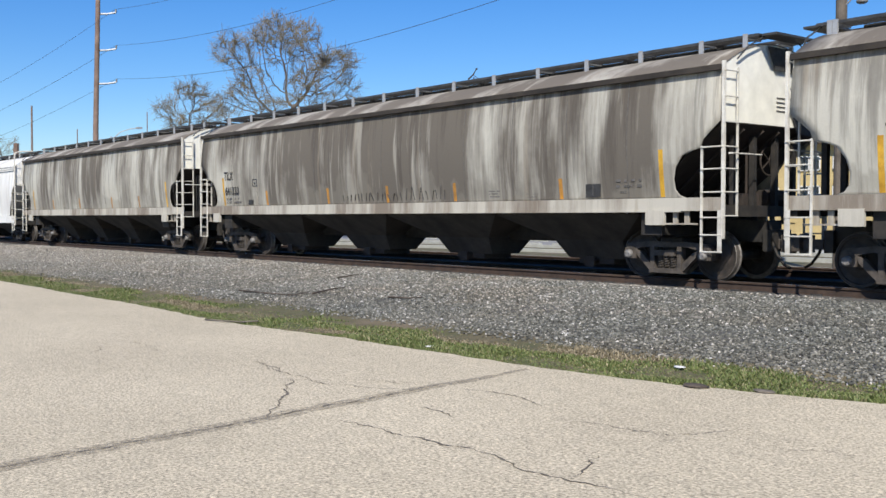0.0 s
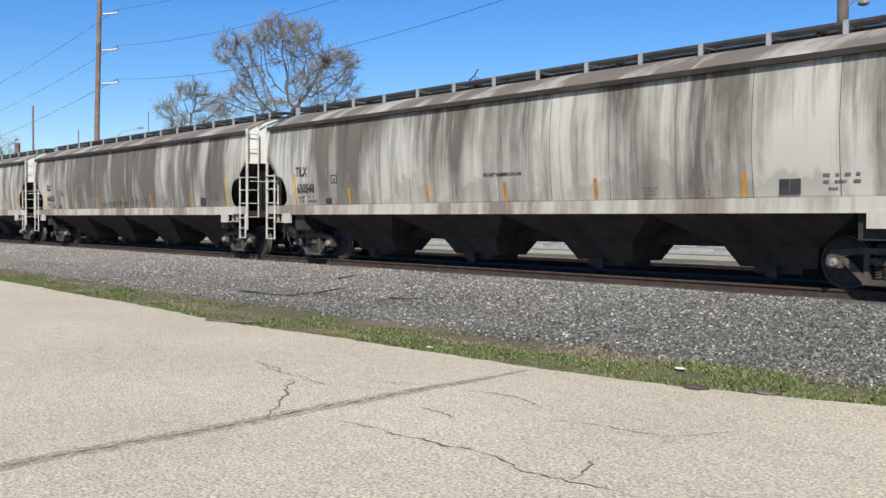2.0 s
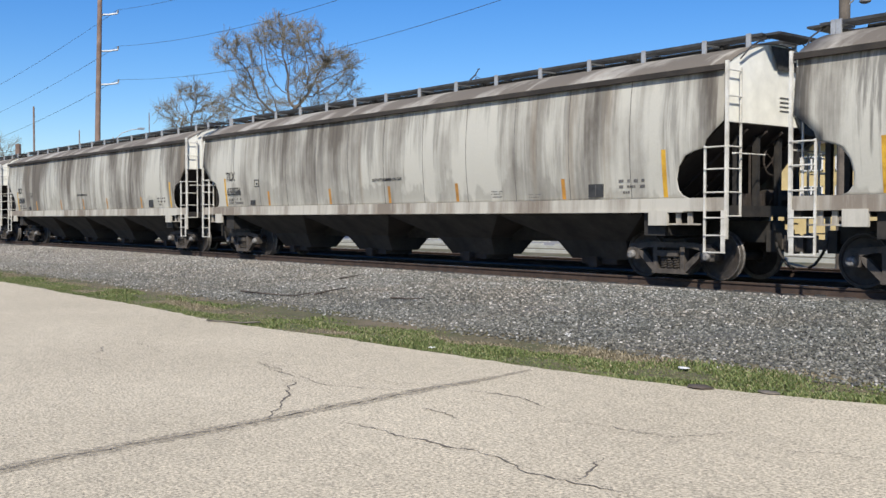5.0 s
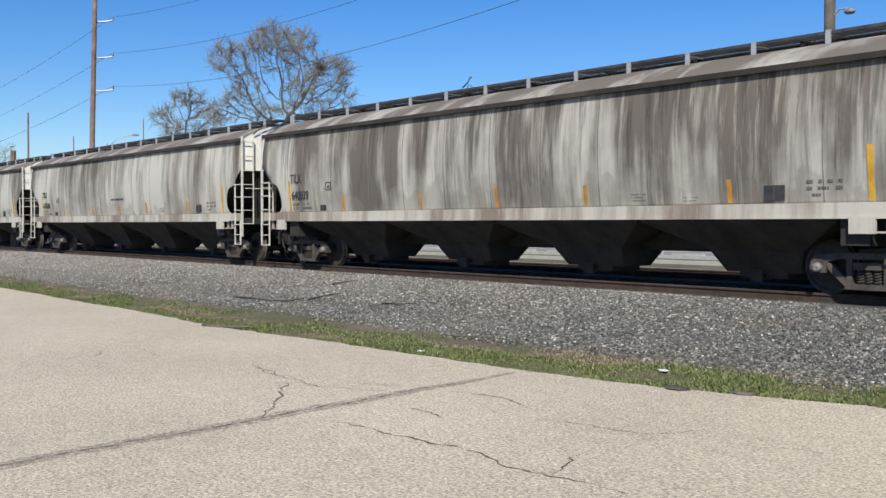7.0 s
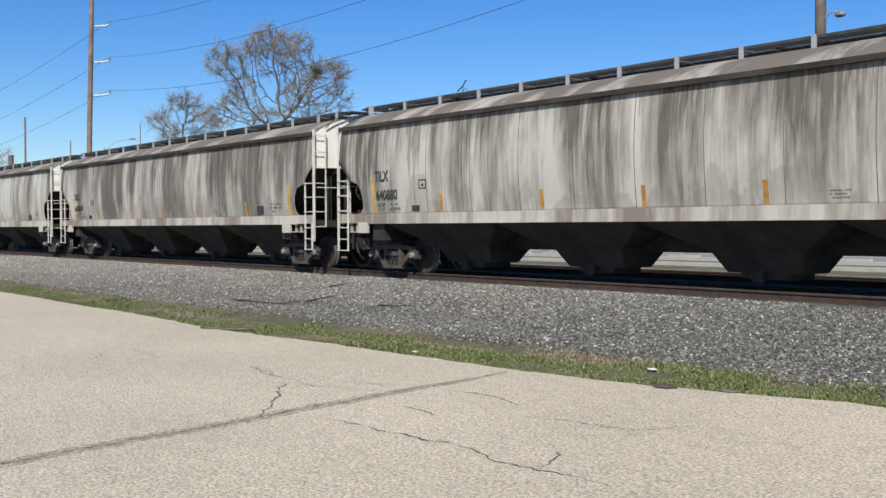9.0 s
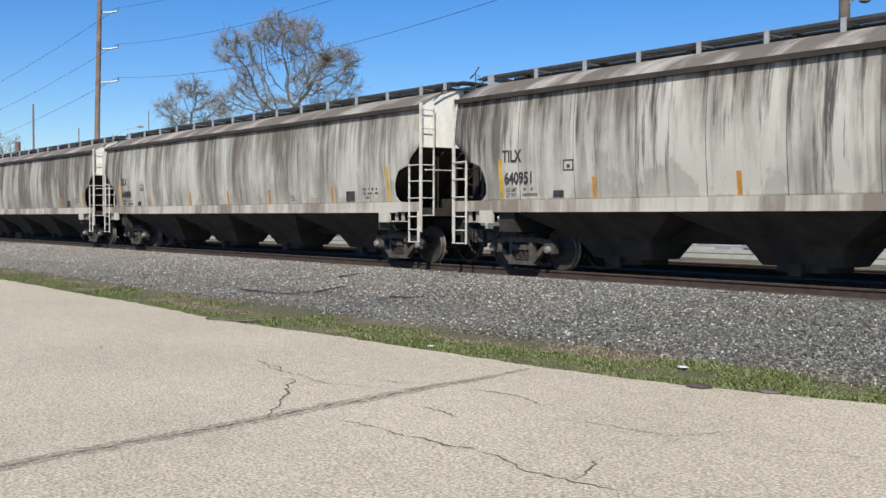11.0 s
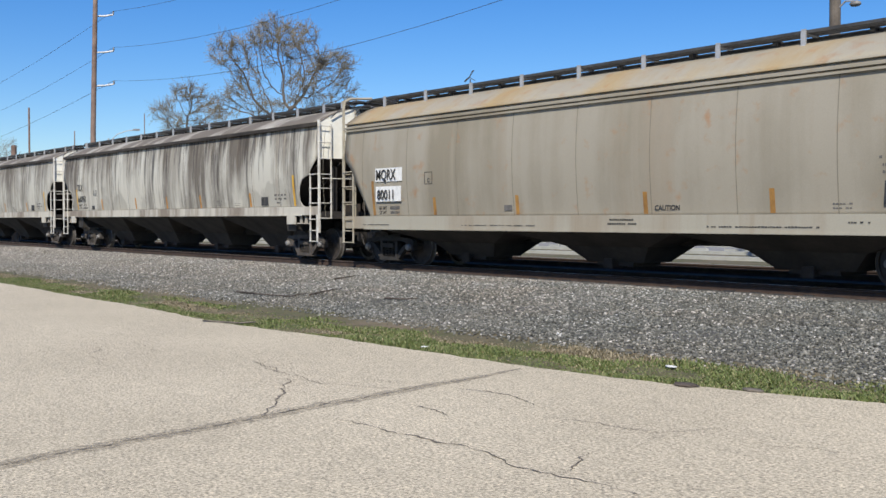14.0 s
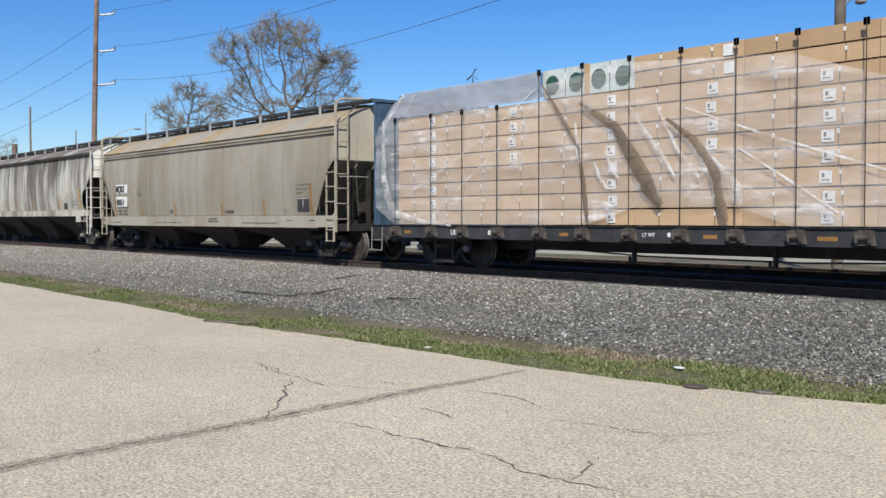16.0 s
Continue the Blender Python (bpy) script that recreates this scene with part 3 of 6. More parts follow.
def wheel_mesh(bm):
    lathe_y(bm, [(-0.02, 0.10), (-0.025, 0.13), (0.0, 0.16), (0.03, 0.30), (0.02, 0.385), (-0.005, 0.40), (-0.008, 0.445), (0.0, WHEEL_R), (0.09, WHEEL_R + 0.004), (0.105, WHEEL_R + 0.026), (0.125, WHEEL_R + 0.026), (0.132, 0.40), (0.07, 0.38), (0.08, 0.17), (0.14, 0.13), (0.14, 0.09)], 36)


def axle_mesh(bm):
    lathe_y(bm, [(-0.98, 0.07), (-0.8, 0.08), (-0.6, 0.095), (0.6, 0.095), (0.8, 0.08), (0.98, 0.07)], 14)


def cap_mesh(bm):
    lathe_y(bm, [(-0.06, 0.055), (-0.05, 0.075), (0.0, 0.085), (0.16, 0.085)], 16)
    for k in range(3):
        a = 2 * math.pi * k / 3 + 0.4
        lathe_y(bm, [(-0.075, 0.013), (-0.05, 0.013)], 6, 0.045 * math.cos(a), 0.045 * math.sin(a))


def sideframe_mesh(bm):
    """Cast truck side frame: top chord, two open triangles, spring window and rounded pedestals over the bearings."""
    top = [(-1.02, 0.60), (-0.94, 0.67), (-0.74, 0.68), (-0.48, 0.71), (0.48, 0.71), (0.74, 0.68), (0.94, 0.67), (1.02, 0.60)]
    prism(bm, top + [(1.05, 0.50), (0.76, 0.55), (0.52, 0.605), (-0.52, 0.605), (-0.76, 0.55), (-1.05, 0.50)], -0.06, 0.06)
    for s in (-1, 1):
        prism(bm, [(s * 0.76, 0.56), (s * 0.70, 0.42), (s * 0.38, 0.13), (s * 0.28, 0.13), (s * 0.30, 0.22), (s * 0.62, 0.50)][::s], -0.07, 0.05)
        prism(bm, [(s * 0.27, 0.62), (s * 0.37, 0.62), (s * 0.37, 0.16), (s * 0.27, 0.16)][::s], -0.085, 0.06)
        arc = [(s * (0.889 + 0.155 * math.cos(a)), WHEEL_R + 0.155 * math.sin(a)) for a in (math.pi * k / 8 for k in range(9))]
        prism(bm, (arc + [(s * 0.75, 0.37), (s * 1.03, 0.37)])[::s], -0.08, 0.07)
    prism(bm, [(-0.40, 0.11), (0.40, 0.11), (0.36, 0.20), (-0.36, 0.20)], -0.10, 0.1)


def spring_mesh(bm):
    """One coil spring of the nest."""
    pts = []
    for k in range(41):
        a = 2 * math.pi * 5 * k / 40
        pts.append((0.055 * math.cos(a), 0.055 * math.sin(a), 0.20 + 0.24 * k / 40))
    tube(bm, pts, 0.016, 4)


def bolster_mesh(bm):
    prism(bm, [(-0.25, 0.78), (0.25, 0.78), (0.25, 0.62), (0.2, 0.58), (0.2, 0.44), (0.16, 0.30), (-0.16, 0.30), (-0.2, 0.44), (-0.2, 0.58), (-0.25, 0.62)], -0.9, 0.9)


def bolster_end(bm):
    box(bm, -0.24, 0.24, -0.12, 0.12, 0.44, 0.55)


def beam_mesh(bm):
    box(bm, -0.03, 0.03, -0.72, 0.72, 0.38, 0.46)


AXLES = []


def truck(root, cx, cast="truck_steel"):
    shared("bolster", "bolster", bolster_mesh, M["black_steel"], root).location = (cx, 0, 0)
    for q in (-1, 1):
        shared("bolster_end", cast + "bolster_end", bolster_end, M[cast], root).location = (cx, q * 1.0, 0)
        shared("brake_beam", "brake_beam", beam_mesh, M["black_steel"], root).location = (cx + q * 0.42, 0, 0)
    for s in (-1, 1):
        f = shared("side_frame", cast + "side_frame", sideframe_mesh, M[cast], root, "brown dusty cast steel side frame")
        f.location = (cx, s * 1.0, 0)
        if s > 0:
            f.rotation_euler = (0, 0, math.pi)
        for k in (-1, 0, 1):
            shared("spring", cast + "spring", spring_mesh, M[cast], f).location = (k * 0.145, -0.03, 0)
        for q in (-1, 1):
            shared("bearing_cap", "bearing_cap", cap_mesh, M["cap"], f, "grey bearing end cap", True).location = (q * 0.889, -0.11, WHEEL_R)
    for q in (-1, 1):
        ax = shared("wheelset", "axle", axle_mesh, M["wheel_steel"], root, "steel wheelset on its axle", True)
        ax.location = (cx + q * 0.889, 0, WHEEL_R)
        for s in (-1, 1):
            w = shared("wheel", "wheel", wheel_mesh, M["wheel_steel"], ax, "", False)
            w.location = (0, s * 0.70, 0)
            if len(w.data.materials) < 2:
                w.data.materials.append(M["lit_wheel_rim"])
                for p in w.data.polygons:
                    r = math.hypot(p.center.x, p.center.z)
                    p.material_index = 1 if r > 0.425 and len(p.vertices) == 4 else 0
            if s > 0:
                w.rotation_euler = (0, 0, math.pi)
        AXLES.append(ax)


def coupler_mesh(bm):
    box(bm, -0.45, -0.12, -0.09, 0.09, 0.60, 0.78)
    prism(bm, [(-0.14, 0.54), (0.05, 0.52), (0.10, 0.60), (0.10, 0.80), (0.05, 0.88), (-0.14, 0.85)], -0.17, 0.02)
    prism(bm, [(-0.02, 0.56), (0.12, 0.56), (0.12, 0.84), (-0.02, 0.84)], 0.04, 0.15)


def hose_mesh(bm):
    tube(bm, [(-0.30, -0.28, 0.72), (-0.18, -0.30, 0.50), (-0.05, -0.28, 0.32), (0.05, -0.22, 0.25)], 0.028, 6)


def pitched(o, x, turned):
    o.location.x = x
    if turned:
        o.rotation_euler = (0, 0, math.pi)
    return o


def long_cut(z):
    """Half length of the curved side sheet at a height, for the long cars."""
    return float(np.interp(z, [1.45, 1.51, 1.57, 1.69, 1.88, 2.10, 2.30, 2.37, 2.42, 2.58, 2.87, 5], [9.62, 9.50, 9.32, 9.22, 9.20, 9.26, 9.41, 9.62, 9.82, 9.88, 10.24, 10.24]))


def short_cut(z):
    return float(np.interp(z, [1.1, 1.25, 2.48, 2.76, 5], [7.30, 7.36, 8.12, 8.44, 8.44]))


LONG = dict(half=10.24, mid=10.922, wide=1.62, sill=(1.29, 1.53), eave=3.84, crown=4.36, cut=long_cut, corner=2.87, truck=8.61, bays=4, pitch=4.15,
            lip=(3.76, 3.86), board=4.48, post_gap=1.47, tall=2.57, slope_to=(8.0, 1.25), seam=1.62, long=True, key="L", left_mark=-8.60, shift=0.18, truck_shift=0.02)
SHORT = dict(half=8.44, mid=9.25, wide=1.60, sill=(0.93, 1.25), eave=3.68, crown=4.30, cut=short_cut, corner=2.76, truck=7.2, bays=3, pitch=4.6,
             lip=(3.55, 3.60), board=4.43, post_gap=1.77, tall=2.48, slope_to=(6.2, 0.95), seam=1.9, long=False, key="S", left_mark=-6.95, shift=0.0, truck_shift=0.0)
# a car of the long kind with a shorter body
MID = dict(LONG, half=8.80, mid=9.48, cut=lambda z: long_cut(z) - 1.44, truck=7.17, pitch=3.45, slope_to=(6.56, 1.25), key="M", shift=0.0)


BOW = 0.085               # how far the sides swell out at half their height


def side_sheet(bm, c, s):
    """The bulging side, with its ends cut back above the trucks; a shallow swell between the weld seams."""
    zs = sorted({c["sill"][1] - 0.03, c["sill"][1] + 0.05, 1.69, 1.78, 1.88, 1.99, 2.1, 2.2, 2.3, 2.37, 2.42, c["tall"], 2.7, c["corner"], 3.0, 3.25, 3.5, 3.7, c["eave"]})
    zs = [z for z in zs if z >= c["sill"][1] - 0.03 and z <= c["eave"]]
    inner = c["cut"](1.9) - 0.15 if c["long"] else 7.2
    n = int(inner / (c["seam"] / 8))
    rows = []
    for z in zs:
        e = c["cut"](z)
        xs = [inner * k / n for k in range(-n, n + 1)]
        tail = [inner + (e - inner) * k / 4 for k in range(1, 5)]
        xs = [-x for x in reversed(tail)] + xs + tail
        u = (z - c["sill"][1]) / (c["eave"] - c["sill"][1])
        bow = BOW * math.sin(math.pi * min(1, max(0, u)))
        row = []
        for x in xs:
            ph = (x / c["seam"]) % 1.0
            swell = (0.014 if c["long"] else 0.006) * math.sin(math.pi * ph) ** 0.7 * math.sin(math.pi * min(1, max(0, u)))
            row.append(bm.verts.new((x, s * (c["wide"] - 0.05 + bow + swell), z)))
        rows.append(row)
    for a, b in zip(rows, rows[1:]):
        for i in range(len(a) - 1):
            bm.faces.new((a[i], a[i + 1], b[i + 1], b[i]))
    thick(bm, -0.012 * s)


def on_side(c, z):
    """The y of the near side's skin at a height."""
    u = min(1, max(0, (z - c["sill"][1]) / (c["eave"] - c["sill"][1])))
    return -(c["wide"] - 0.05 + (BOW + (0.014 if c["long"] else 0.006)) * math.sin(math.pi * u)) - 0.003


def roof_y(c, y):
    """Height of the rounded roof at a distance from the middle."""
    u = min(1, abs(y) / c["wide"])
    return c["crown"] - (c["crown"] - c["eave"]) * u ** 2.1


def roof_mesh(bm, c):
    ys = [c["wide"] * k / 10 for k in range(-10, 11)]
    n = 40
    rows = []
    for y in ys:
        rows.append([bm.verts.new((c["half"] * (2 * k / n - 1), y, roof_y(c, y))) for k in range(n + 1)])
    for a, b in zip(rows, rows[1:]):
        for i in range(n):
            bm.faces.new((a[i], a[i + 1], b[i + 1], b[i]))
    thick(bm, 0.015)


def end_mesh(bm, c):
    """Upper end sheet, under the roof's arch."""
    ys = [c["wide"] * k / 12 for k in range(-12, 13)]
    lo = [bm.verts.new((0, y * 0.985, c["corner"])) for y in ys]
    midr = [bm.verts.new((0.0, y * 0.985, 3.4)) for y in ys]
    hi = [bm.verts.new((0, y * 0.985, roof_y(c, y) - 0.012)) for y in ys]
    for a, b in ((lo, midr), (midr, hi)):
        for i in range(len(ys) - 1):
            bm.faces.new((a[i], a[i + 1], b[i + 1], b[i]))
    thick(bm, 0.012)


def slope_mesh(bm, c):
    x1, z1 = c["slope_to"]
    w = c["wide"] - 0.06
    x0, z0 = c["half"] - 0.03, c["corner"]
    v = [bm.verts.new(p) for p in ((x0, -w, z0), (x0, w, z0), (x1, w, z1), (x1, -w, z1))]
    bm.faces.new(v)
    thick(bm, 0.02)
    for s in (-1, 1):                                   # stiffening angles down the slope
        for y in (0.25, 0.85):
            d = Vector((x1 - x0, 0, z1 - z0))
            p0, p1 = Vector((x0, s * y, z0)) + d * 0.04, Vector((x0, s * y, z0)) + d * 0.9
            tube(bm, [p0 + Vector((0.04, 0, -0.04)), p1 + Vector((0.04, 0, -0.04))], 0.035, 4)


def bay_mesh(bm, c):
    """One discharge hopper: a trough that narrows to its outlet."""
    p = c["pitch"] / 2
    top = c["sill"][0] + 0.05
    rings = [(p - 0.005, c["wide"] - 0.10, top), (p - 0.05, c["wide"] - 0.16, top - 0.12), (p - 1.09, 0.72, 0.70), (p - 1.27, 0.46, 0.33), (p - 1.29, 0.44, 0.30)]
    if not c["long"]:
        rings = [(p - 0.005, c["wide"] - 0.16, top), (p - 0.06, c["wide"] - 0.2, top - 0.1), (p - 1.15, 0.75, 0.60), (p - 1.50, 0.46, 0.30), (p - 1.52, 0.44, 0.27)]
    prev = None
    for hx, hy, z in rings:
        r = [bm.verts.new(q) for q in ((-hx, -hy, z), (hx, -hy, z), (hx, hy, z), (-hx, hy, z))]
        if prev:
            for i in range(4):
                bm.faces.new((prev[i], prev[(i + 1) % 4], r[(i + 1) % 4], r[i]))
        prev = r
    bm.faces.new(prev)


def gate_mesh(bm):
    box(bm, -0.5, 0.5, -0.44, 0.44, 0.19, 0.30)
    tube(bm, [(0, -0.62, 0.24), (0, 0.62, 0.24)], 0.085, 10)
    box(bm, -0.12, 0.12, -0.66, -0.60, 0.13, 0.35)
    box(bm, -0.12, 0.12, 0.60, 0.66, 0.13, 0.35)


def board_mesh(bm, c, s):
    """Roof walkway: long bars on cross bars."""
    h = c["half"] + 0.12
    for k in range(9):
        y = 0.22 + 0.06 * k
        box(bm, -h, h, s * y - 0.006, s * y + 0.006, c["board"] - 0.035, c["board"])
    n = int(2 * h / 0.11)
    for k in range(n + 1):
        x = -h + 2 * h * k / n
        box(bm, x - 0.006, x + 0.006, min(s * 0.22, s * 0.70), max(s * 0.22, s * 0.70), c["board"] - 0.03, c["board"] - 0.004)
    box(bm, -h, h, s * 0.705 - 0.012, s * 0.705 + 0.012, c["board"] - 0.05, c["board"] + 0.004)


def hatch_mesh(bm, c):
    h = c["half"] - 0.5
    prism(bm, [(-h, c["crown"] - 0.04), (h, c["crown"] - 0.04), (h, c["crown"] + 0.07), (-h, c["crown"] + 0.07)], -0.27, 0.27)
    for k in range(9):
        x = -h + 0.5 + (2 * h - 1) * k / 8
        box(bm, x - 0.05, x + 0.05, -0.36, 0.36, c["crown"] - 0.06, c["crown"] + 0.095)


def hopper_car(c, paint, end_paint, sill_paint, roof_paint, label, x, marks, number, tapes, placards=False):
    root = thing("covered_hopper_car", label, "hopper car", "freight train", (x, TRACK_Y, RAIL_Z))
    k0 = c["key"] + ("" if marks else "w")
    for s in (-1, 1):
        bm = bmesh.new()
        side_sheet(bm, c, s)
        part("side_sheet", bm, paint, root, "streaked dirty side sheet with weld seams", True)

        def seam(b, s=s):
            z0, z1 = c["sill"][1], c["eave"] - 0.05
            zs = [z0 + (z1 - z0) * q / 16 for q in range(17)]
            for za, zb in zip(zs, zs[1:]):
                ya, yb_ = (s * (c["wide"] - 0.045 + BOW * math.sin(math.pi * (z - z0) / (c["eave"] - z0))) for z in (za, zb))
                v = [b.verts.new(q) for q in ((-0.007, ya, za), (0.007, ya, za), (0.007, yb_, zb), (-0.007, yb_, zb))]
                b.faces.new(v)
            thick(b, 0.004)
        for q in range(-5, 6):
            shared("weld_seam", k0 + "seam%d" % s, seam, M["faint_stencil"] if c["long"] else M["tan_seam"], root).location = (q * c["seam"], 0, 0)
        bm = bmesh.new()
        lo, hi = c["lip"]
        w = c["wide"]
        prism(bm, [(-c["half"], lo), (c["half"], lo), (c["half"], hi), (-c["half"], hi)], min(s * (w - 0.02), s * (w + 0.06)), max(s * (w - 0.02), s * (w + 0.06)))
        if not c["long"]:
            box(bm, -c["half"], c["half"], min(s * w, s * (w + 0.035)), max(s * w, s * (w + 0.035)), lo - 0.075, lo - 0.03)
        part("eave_angle", bm, M["eave_grime_shadow"] if c["long"] else paint, root, "eave angle darkened with grime and painted shadow")
        bm = bmesh.new()
        z0, z1 = c["sill"]
        e = c["half"] + 0.02
        box(bm, -e, e, min(s * (w - 0.06), s * (w + 0.015)), max(s * (w - 0.06), s * (w + 0.015)), z0, z1)
        box(bm, -e + 0.9, e - 0.9, min(s * (w - 0.2), s * (w + 0.03)), max(s * (w - 0.2), s * (w + 0.03)), z0 - 0.02, z0 + 0.015)
        part("side_sill", bm, sill_paint, root, "pale side sill with dirt runs")
    bm = bmesh.new()
    roof_mesh(bm, c)
    part("roof", bm, roof_paint, root, "rounded grimy roof", True)
    bm = bmesh.new()
    hatch_mesh(bm, c)
    part("roof_hatch", bm, M["grating"], root, "long dark roof hatch")
    for s in (-1, 1):
        shared("running_board", k0 + "board%d" % s, lambda b, s=s: board_mesh(b, c, s), M["grating"], root, "dark steel grating roof walkway")
        n = int((c["half"] - 0.8) / c["post_gap"])
        xs = [0.30 + c["post_gap"] * k for k in range(-n - 1, n + 1)] + [-c["half"] + 0.15, c["half"] - 0.15] if c["long"] else [-9.25 + 1.39 + c["post_gap"] * k for k in range(9)]
        for px in xs:
            def post(b):
                box(b, -0.045, 0.045, -0.02, 0.02, 0, 0.30)
                box(b, -0.03, 0.03, 0.0, 0.45, 0.2, 0.23)
                box(b, -0.06, 0.06, -0.06, 0.02, -0.01, 0.015)
            o = shared("walkway_bracket", k0 + "post", post, M["galvanised"], root, "pale walkway bracket")
            o.location = (px, s * 0.73, c["board"] - 0.28)
            if s > 0:
                o.rotation_euler = (0, 0, math.pi)
    for e in (-1, 1):
        turned = e < 0
        bm = bmesh.new()
        end_mesh(bm, c)
        o = part("end_sheet", bm, end_paint, root, "cleaner pale end sheet")
        pitched(o, e * (c["half"] - 0.012), turned)
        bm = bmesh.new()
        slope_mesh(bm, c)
        pitched(part("slope_sheet", bm, M["underbody_shade"] if c["long"] else paint, root, "dark sloping floor sheet"), 0, turned)

        def frame_work(b):
            h = c["half"]
            w = c["wide"]
            z0 = c["sill"][0]
            box(b, h - 0.10, h + 0.05, -w + 0.05, w - 0.05, z0 - 0.10, z0 + 0.10)
            box(b, c["truck"] - 1.6, h + 0.02, -0.22, 0.22, 0.72, 1.12)
            box(b, h - 0.02, h + 0.16, -0.32, 0.32, 0.55, 0.95)
            box(b, h - 1.5, h - 0.05, -w + 0.15, w - 0.15, z0 + 0.02, z0 + 0.06)
            for y in (-0.95, -0.35, 0.35, 0.95):
                box(b, h - 0.28, h - 0.18, y - 0.05, y + 0.05, z0, c["corner"] - 0.2)
            box(b, c["truck"] - 0.25, c["truck"] + 0.25, -w + 0.1, w - 0.1, 0.84, z0 + 0.02)
        pitched(shared("end_frame", k0 + "frame", frame_work, M["black_steel"], root, "black end underframe"), 0, turned)
        pitched(shared("coupler", "coupler", coupler_mesh, M["truck_steel"], root, "rusty knuckle coupler"), e * (c["mid"] - 0.10) - c["shift"], turned)
        pitched(shared("air_hose", "hose", hose_mesh, M["black_steel"], root, "black rubber air hose", True), e * (c["mid"] - 0.05) - c["shift"], turned)
        # brake gear on the end platform
        def brake(b):
            tube(b, [(0, 0.25, 1.55), (0, 1.15, 1.55)], 0.16, 12)
            box(b, -0.18, 0.12, -0.5, 0.0, 1.35, 1.62)
            tube(b, [(0.05, -0.3, 1.3), (0.05, -0.3, 2.4)], 0.025)
            pts = [(0.10, 0.35 + 0.28 * math.cos(a), 2.25 + 0.28 * math.sin(a)) for a in (2 * math.pi * k / 20 for k in range(21))]
            tube(b, pts, 0.02, 5)
            for k in range(5):
                a = 2 * math.pi * k / 5
                tube(b, [(0.10, 0.35, 2.25), (0.10, 0.35 + 0.27 * math.cos(a), 2.25 + 0.27 * math.sin(a))], 0.012, 4)
        if (e > 0) == (c["long"]) or not c["long"]:
            pitched(shared("brake_gear", "brake", brake, M["underbody_shade"] if c["long"] else M["ladder_paint"], root, "brake cylinder and hand wheel"), e * (c["half"] - 0.45), turned)
        # platform at the car's end
        for s in (-1, 1):
            m_ladder = M["ladder_paint"] if c["long"] or not marks else M["tan_steel"]

            h, y = c["half"], -c["wide"] - 0.03
            top = roof_y(c, c["wide"]) + 0.12 if c["long"] else c["board"] - 0.06

            def corner_rail(b):
                box(b, h + 0.03, h + 0.085, y - 0.02, y + 0.035, 0.80, top - 0.05)
                if not c["long"]:
                    tube(b, [(h + 0.06, y, top - 0.3), (h + 0.05, y + 0.05, top - 0.06), (h + 0.03, y + 0.22, top + 0.02), (h + 0.02, y + 0.9, top + 0.07)], 0.04, 6)

            def end_rail(b):
                box(b, h + 0.055, h + 0.09, y + 0.375, y + 0.405, c["sill"][0] - 0.1, 3.82 if c["long"] else 4.1)

            def side_rail(b):
                box(b, h - 0.415, h - 0.38, y - 0.015, y + 0.02, 0.54, c["tall"] - 0.12)

            def step_plate(b):
                box(b, h - 0.03, h + 0.055, y - 0.035, y - 0.022, 0.56, 1.30)
            lad = shared("ladder", k0 + "ladder", corner_rail, m_ladder, root, "scuffed pale steel corner ladder")
            for nm, fn in (("end_rail", end_rail), ("side_rail", side_rail), ("step_plate", step_plate)):
                shared(nm, k0 + nm, fn, m_ladder, lad)
            if (e, s) != (1, -1):
                lad.matrix_basis = Matrix.Diagonal((e, -s, 1, 1))
            y = -c["wide"] - 0.03
            h = c["half"]

            def side_rung(b):
                tube(b, [(h - 0.40, y - 0.03, 0), (h + 0.06, y - 0.03, 0)], 0.014, 6)

            def end_rung(b):
                tube(b, [(h + 0.09, y + 0.0, 0), (h + 0.09, y + 0.39, 0)], 0.014, 6)
            for z in (0.56, 0.86, 1.17, 1.62, 2.03, 2.42):
                shared("rung", k0 + "rung_side", side_rung, m_ladder, lad).location = (0, 0, z)
            for z in (1.2, 1.62, 2.03, 2.42, 2.85, 3.3, 3.75):
                shared("rung", k0 + "rung_end", end_rung, m_ladder, lad).location = (0, 0, z if c["long"] else z - 0.05)

            def grab(b):
                tube(b, [(h + 0.10, y + 0.1, 2.30), (h + 0.16, y + 0.12, 2.30), (h + 0.16, y + 1.0, 2.30), (h + 0.10, y + 1.05, 2.30)], 0.015, 6)
            o = shared("grab_iron", k0 + "grab", grab, m_ladder, root)
            o.matrix_basis = Matrix.Diagonal((e, -s, 1, 1))

            # jacking bracket below the sill
            def bracket(b):
                z0 = c["sill"][0]
                box(b, -0.22, 0.22, -0.06, 0.0, z0 - 0.26, z0 + 0.02)
                for q in (0.40, 0.66):
                    box(b, q - 0.05, q + 0.05, 0.04, 0.08, z0 - 0.22, z0)
                box(b, 0.2, 0.9, 0.03, 0.06, z0 - 0.25, z0 - 0.22)
            if c["long"]:
                o = shared("jacking_bracket", k0 + "bracket", bracket, sill_paint, root, "white jacking bracket")
                o.matrix_basis = Matrix.Translation((e * (c["half"] - 1.27) - 0.18, s * 1.60, 0)) @ Matrix.Diagonal((e, -s, 1, 1))
        # end hatch vent, a dark louvre near the roof
        def vent(b):
            folds = []
            for q in range(15):                              # a ribbed grating plate on edge
                y = -0.30 + 0.05 * q
                folds.append([b.verts.new((0.03 + 0.03 * (q % 2), y + d, z)) for d, z in ((0.0, 4.30), (0.12, 4.09), (0.24, 3.88))])
            for f0, f1 in zip(folds, folds[1:]):
                for q in range(2):
                    b.faces.new((f0[q], f1[q], f1[q + 1], f0[q + 1]))
            thick(b, 0.006)

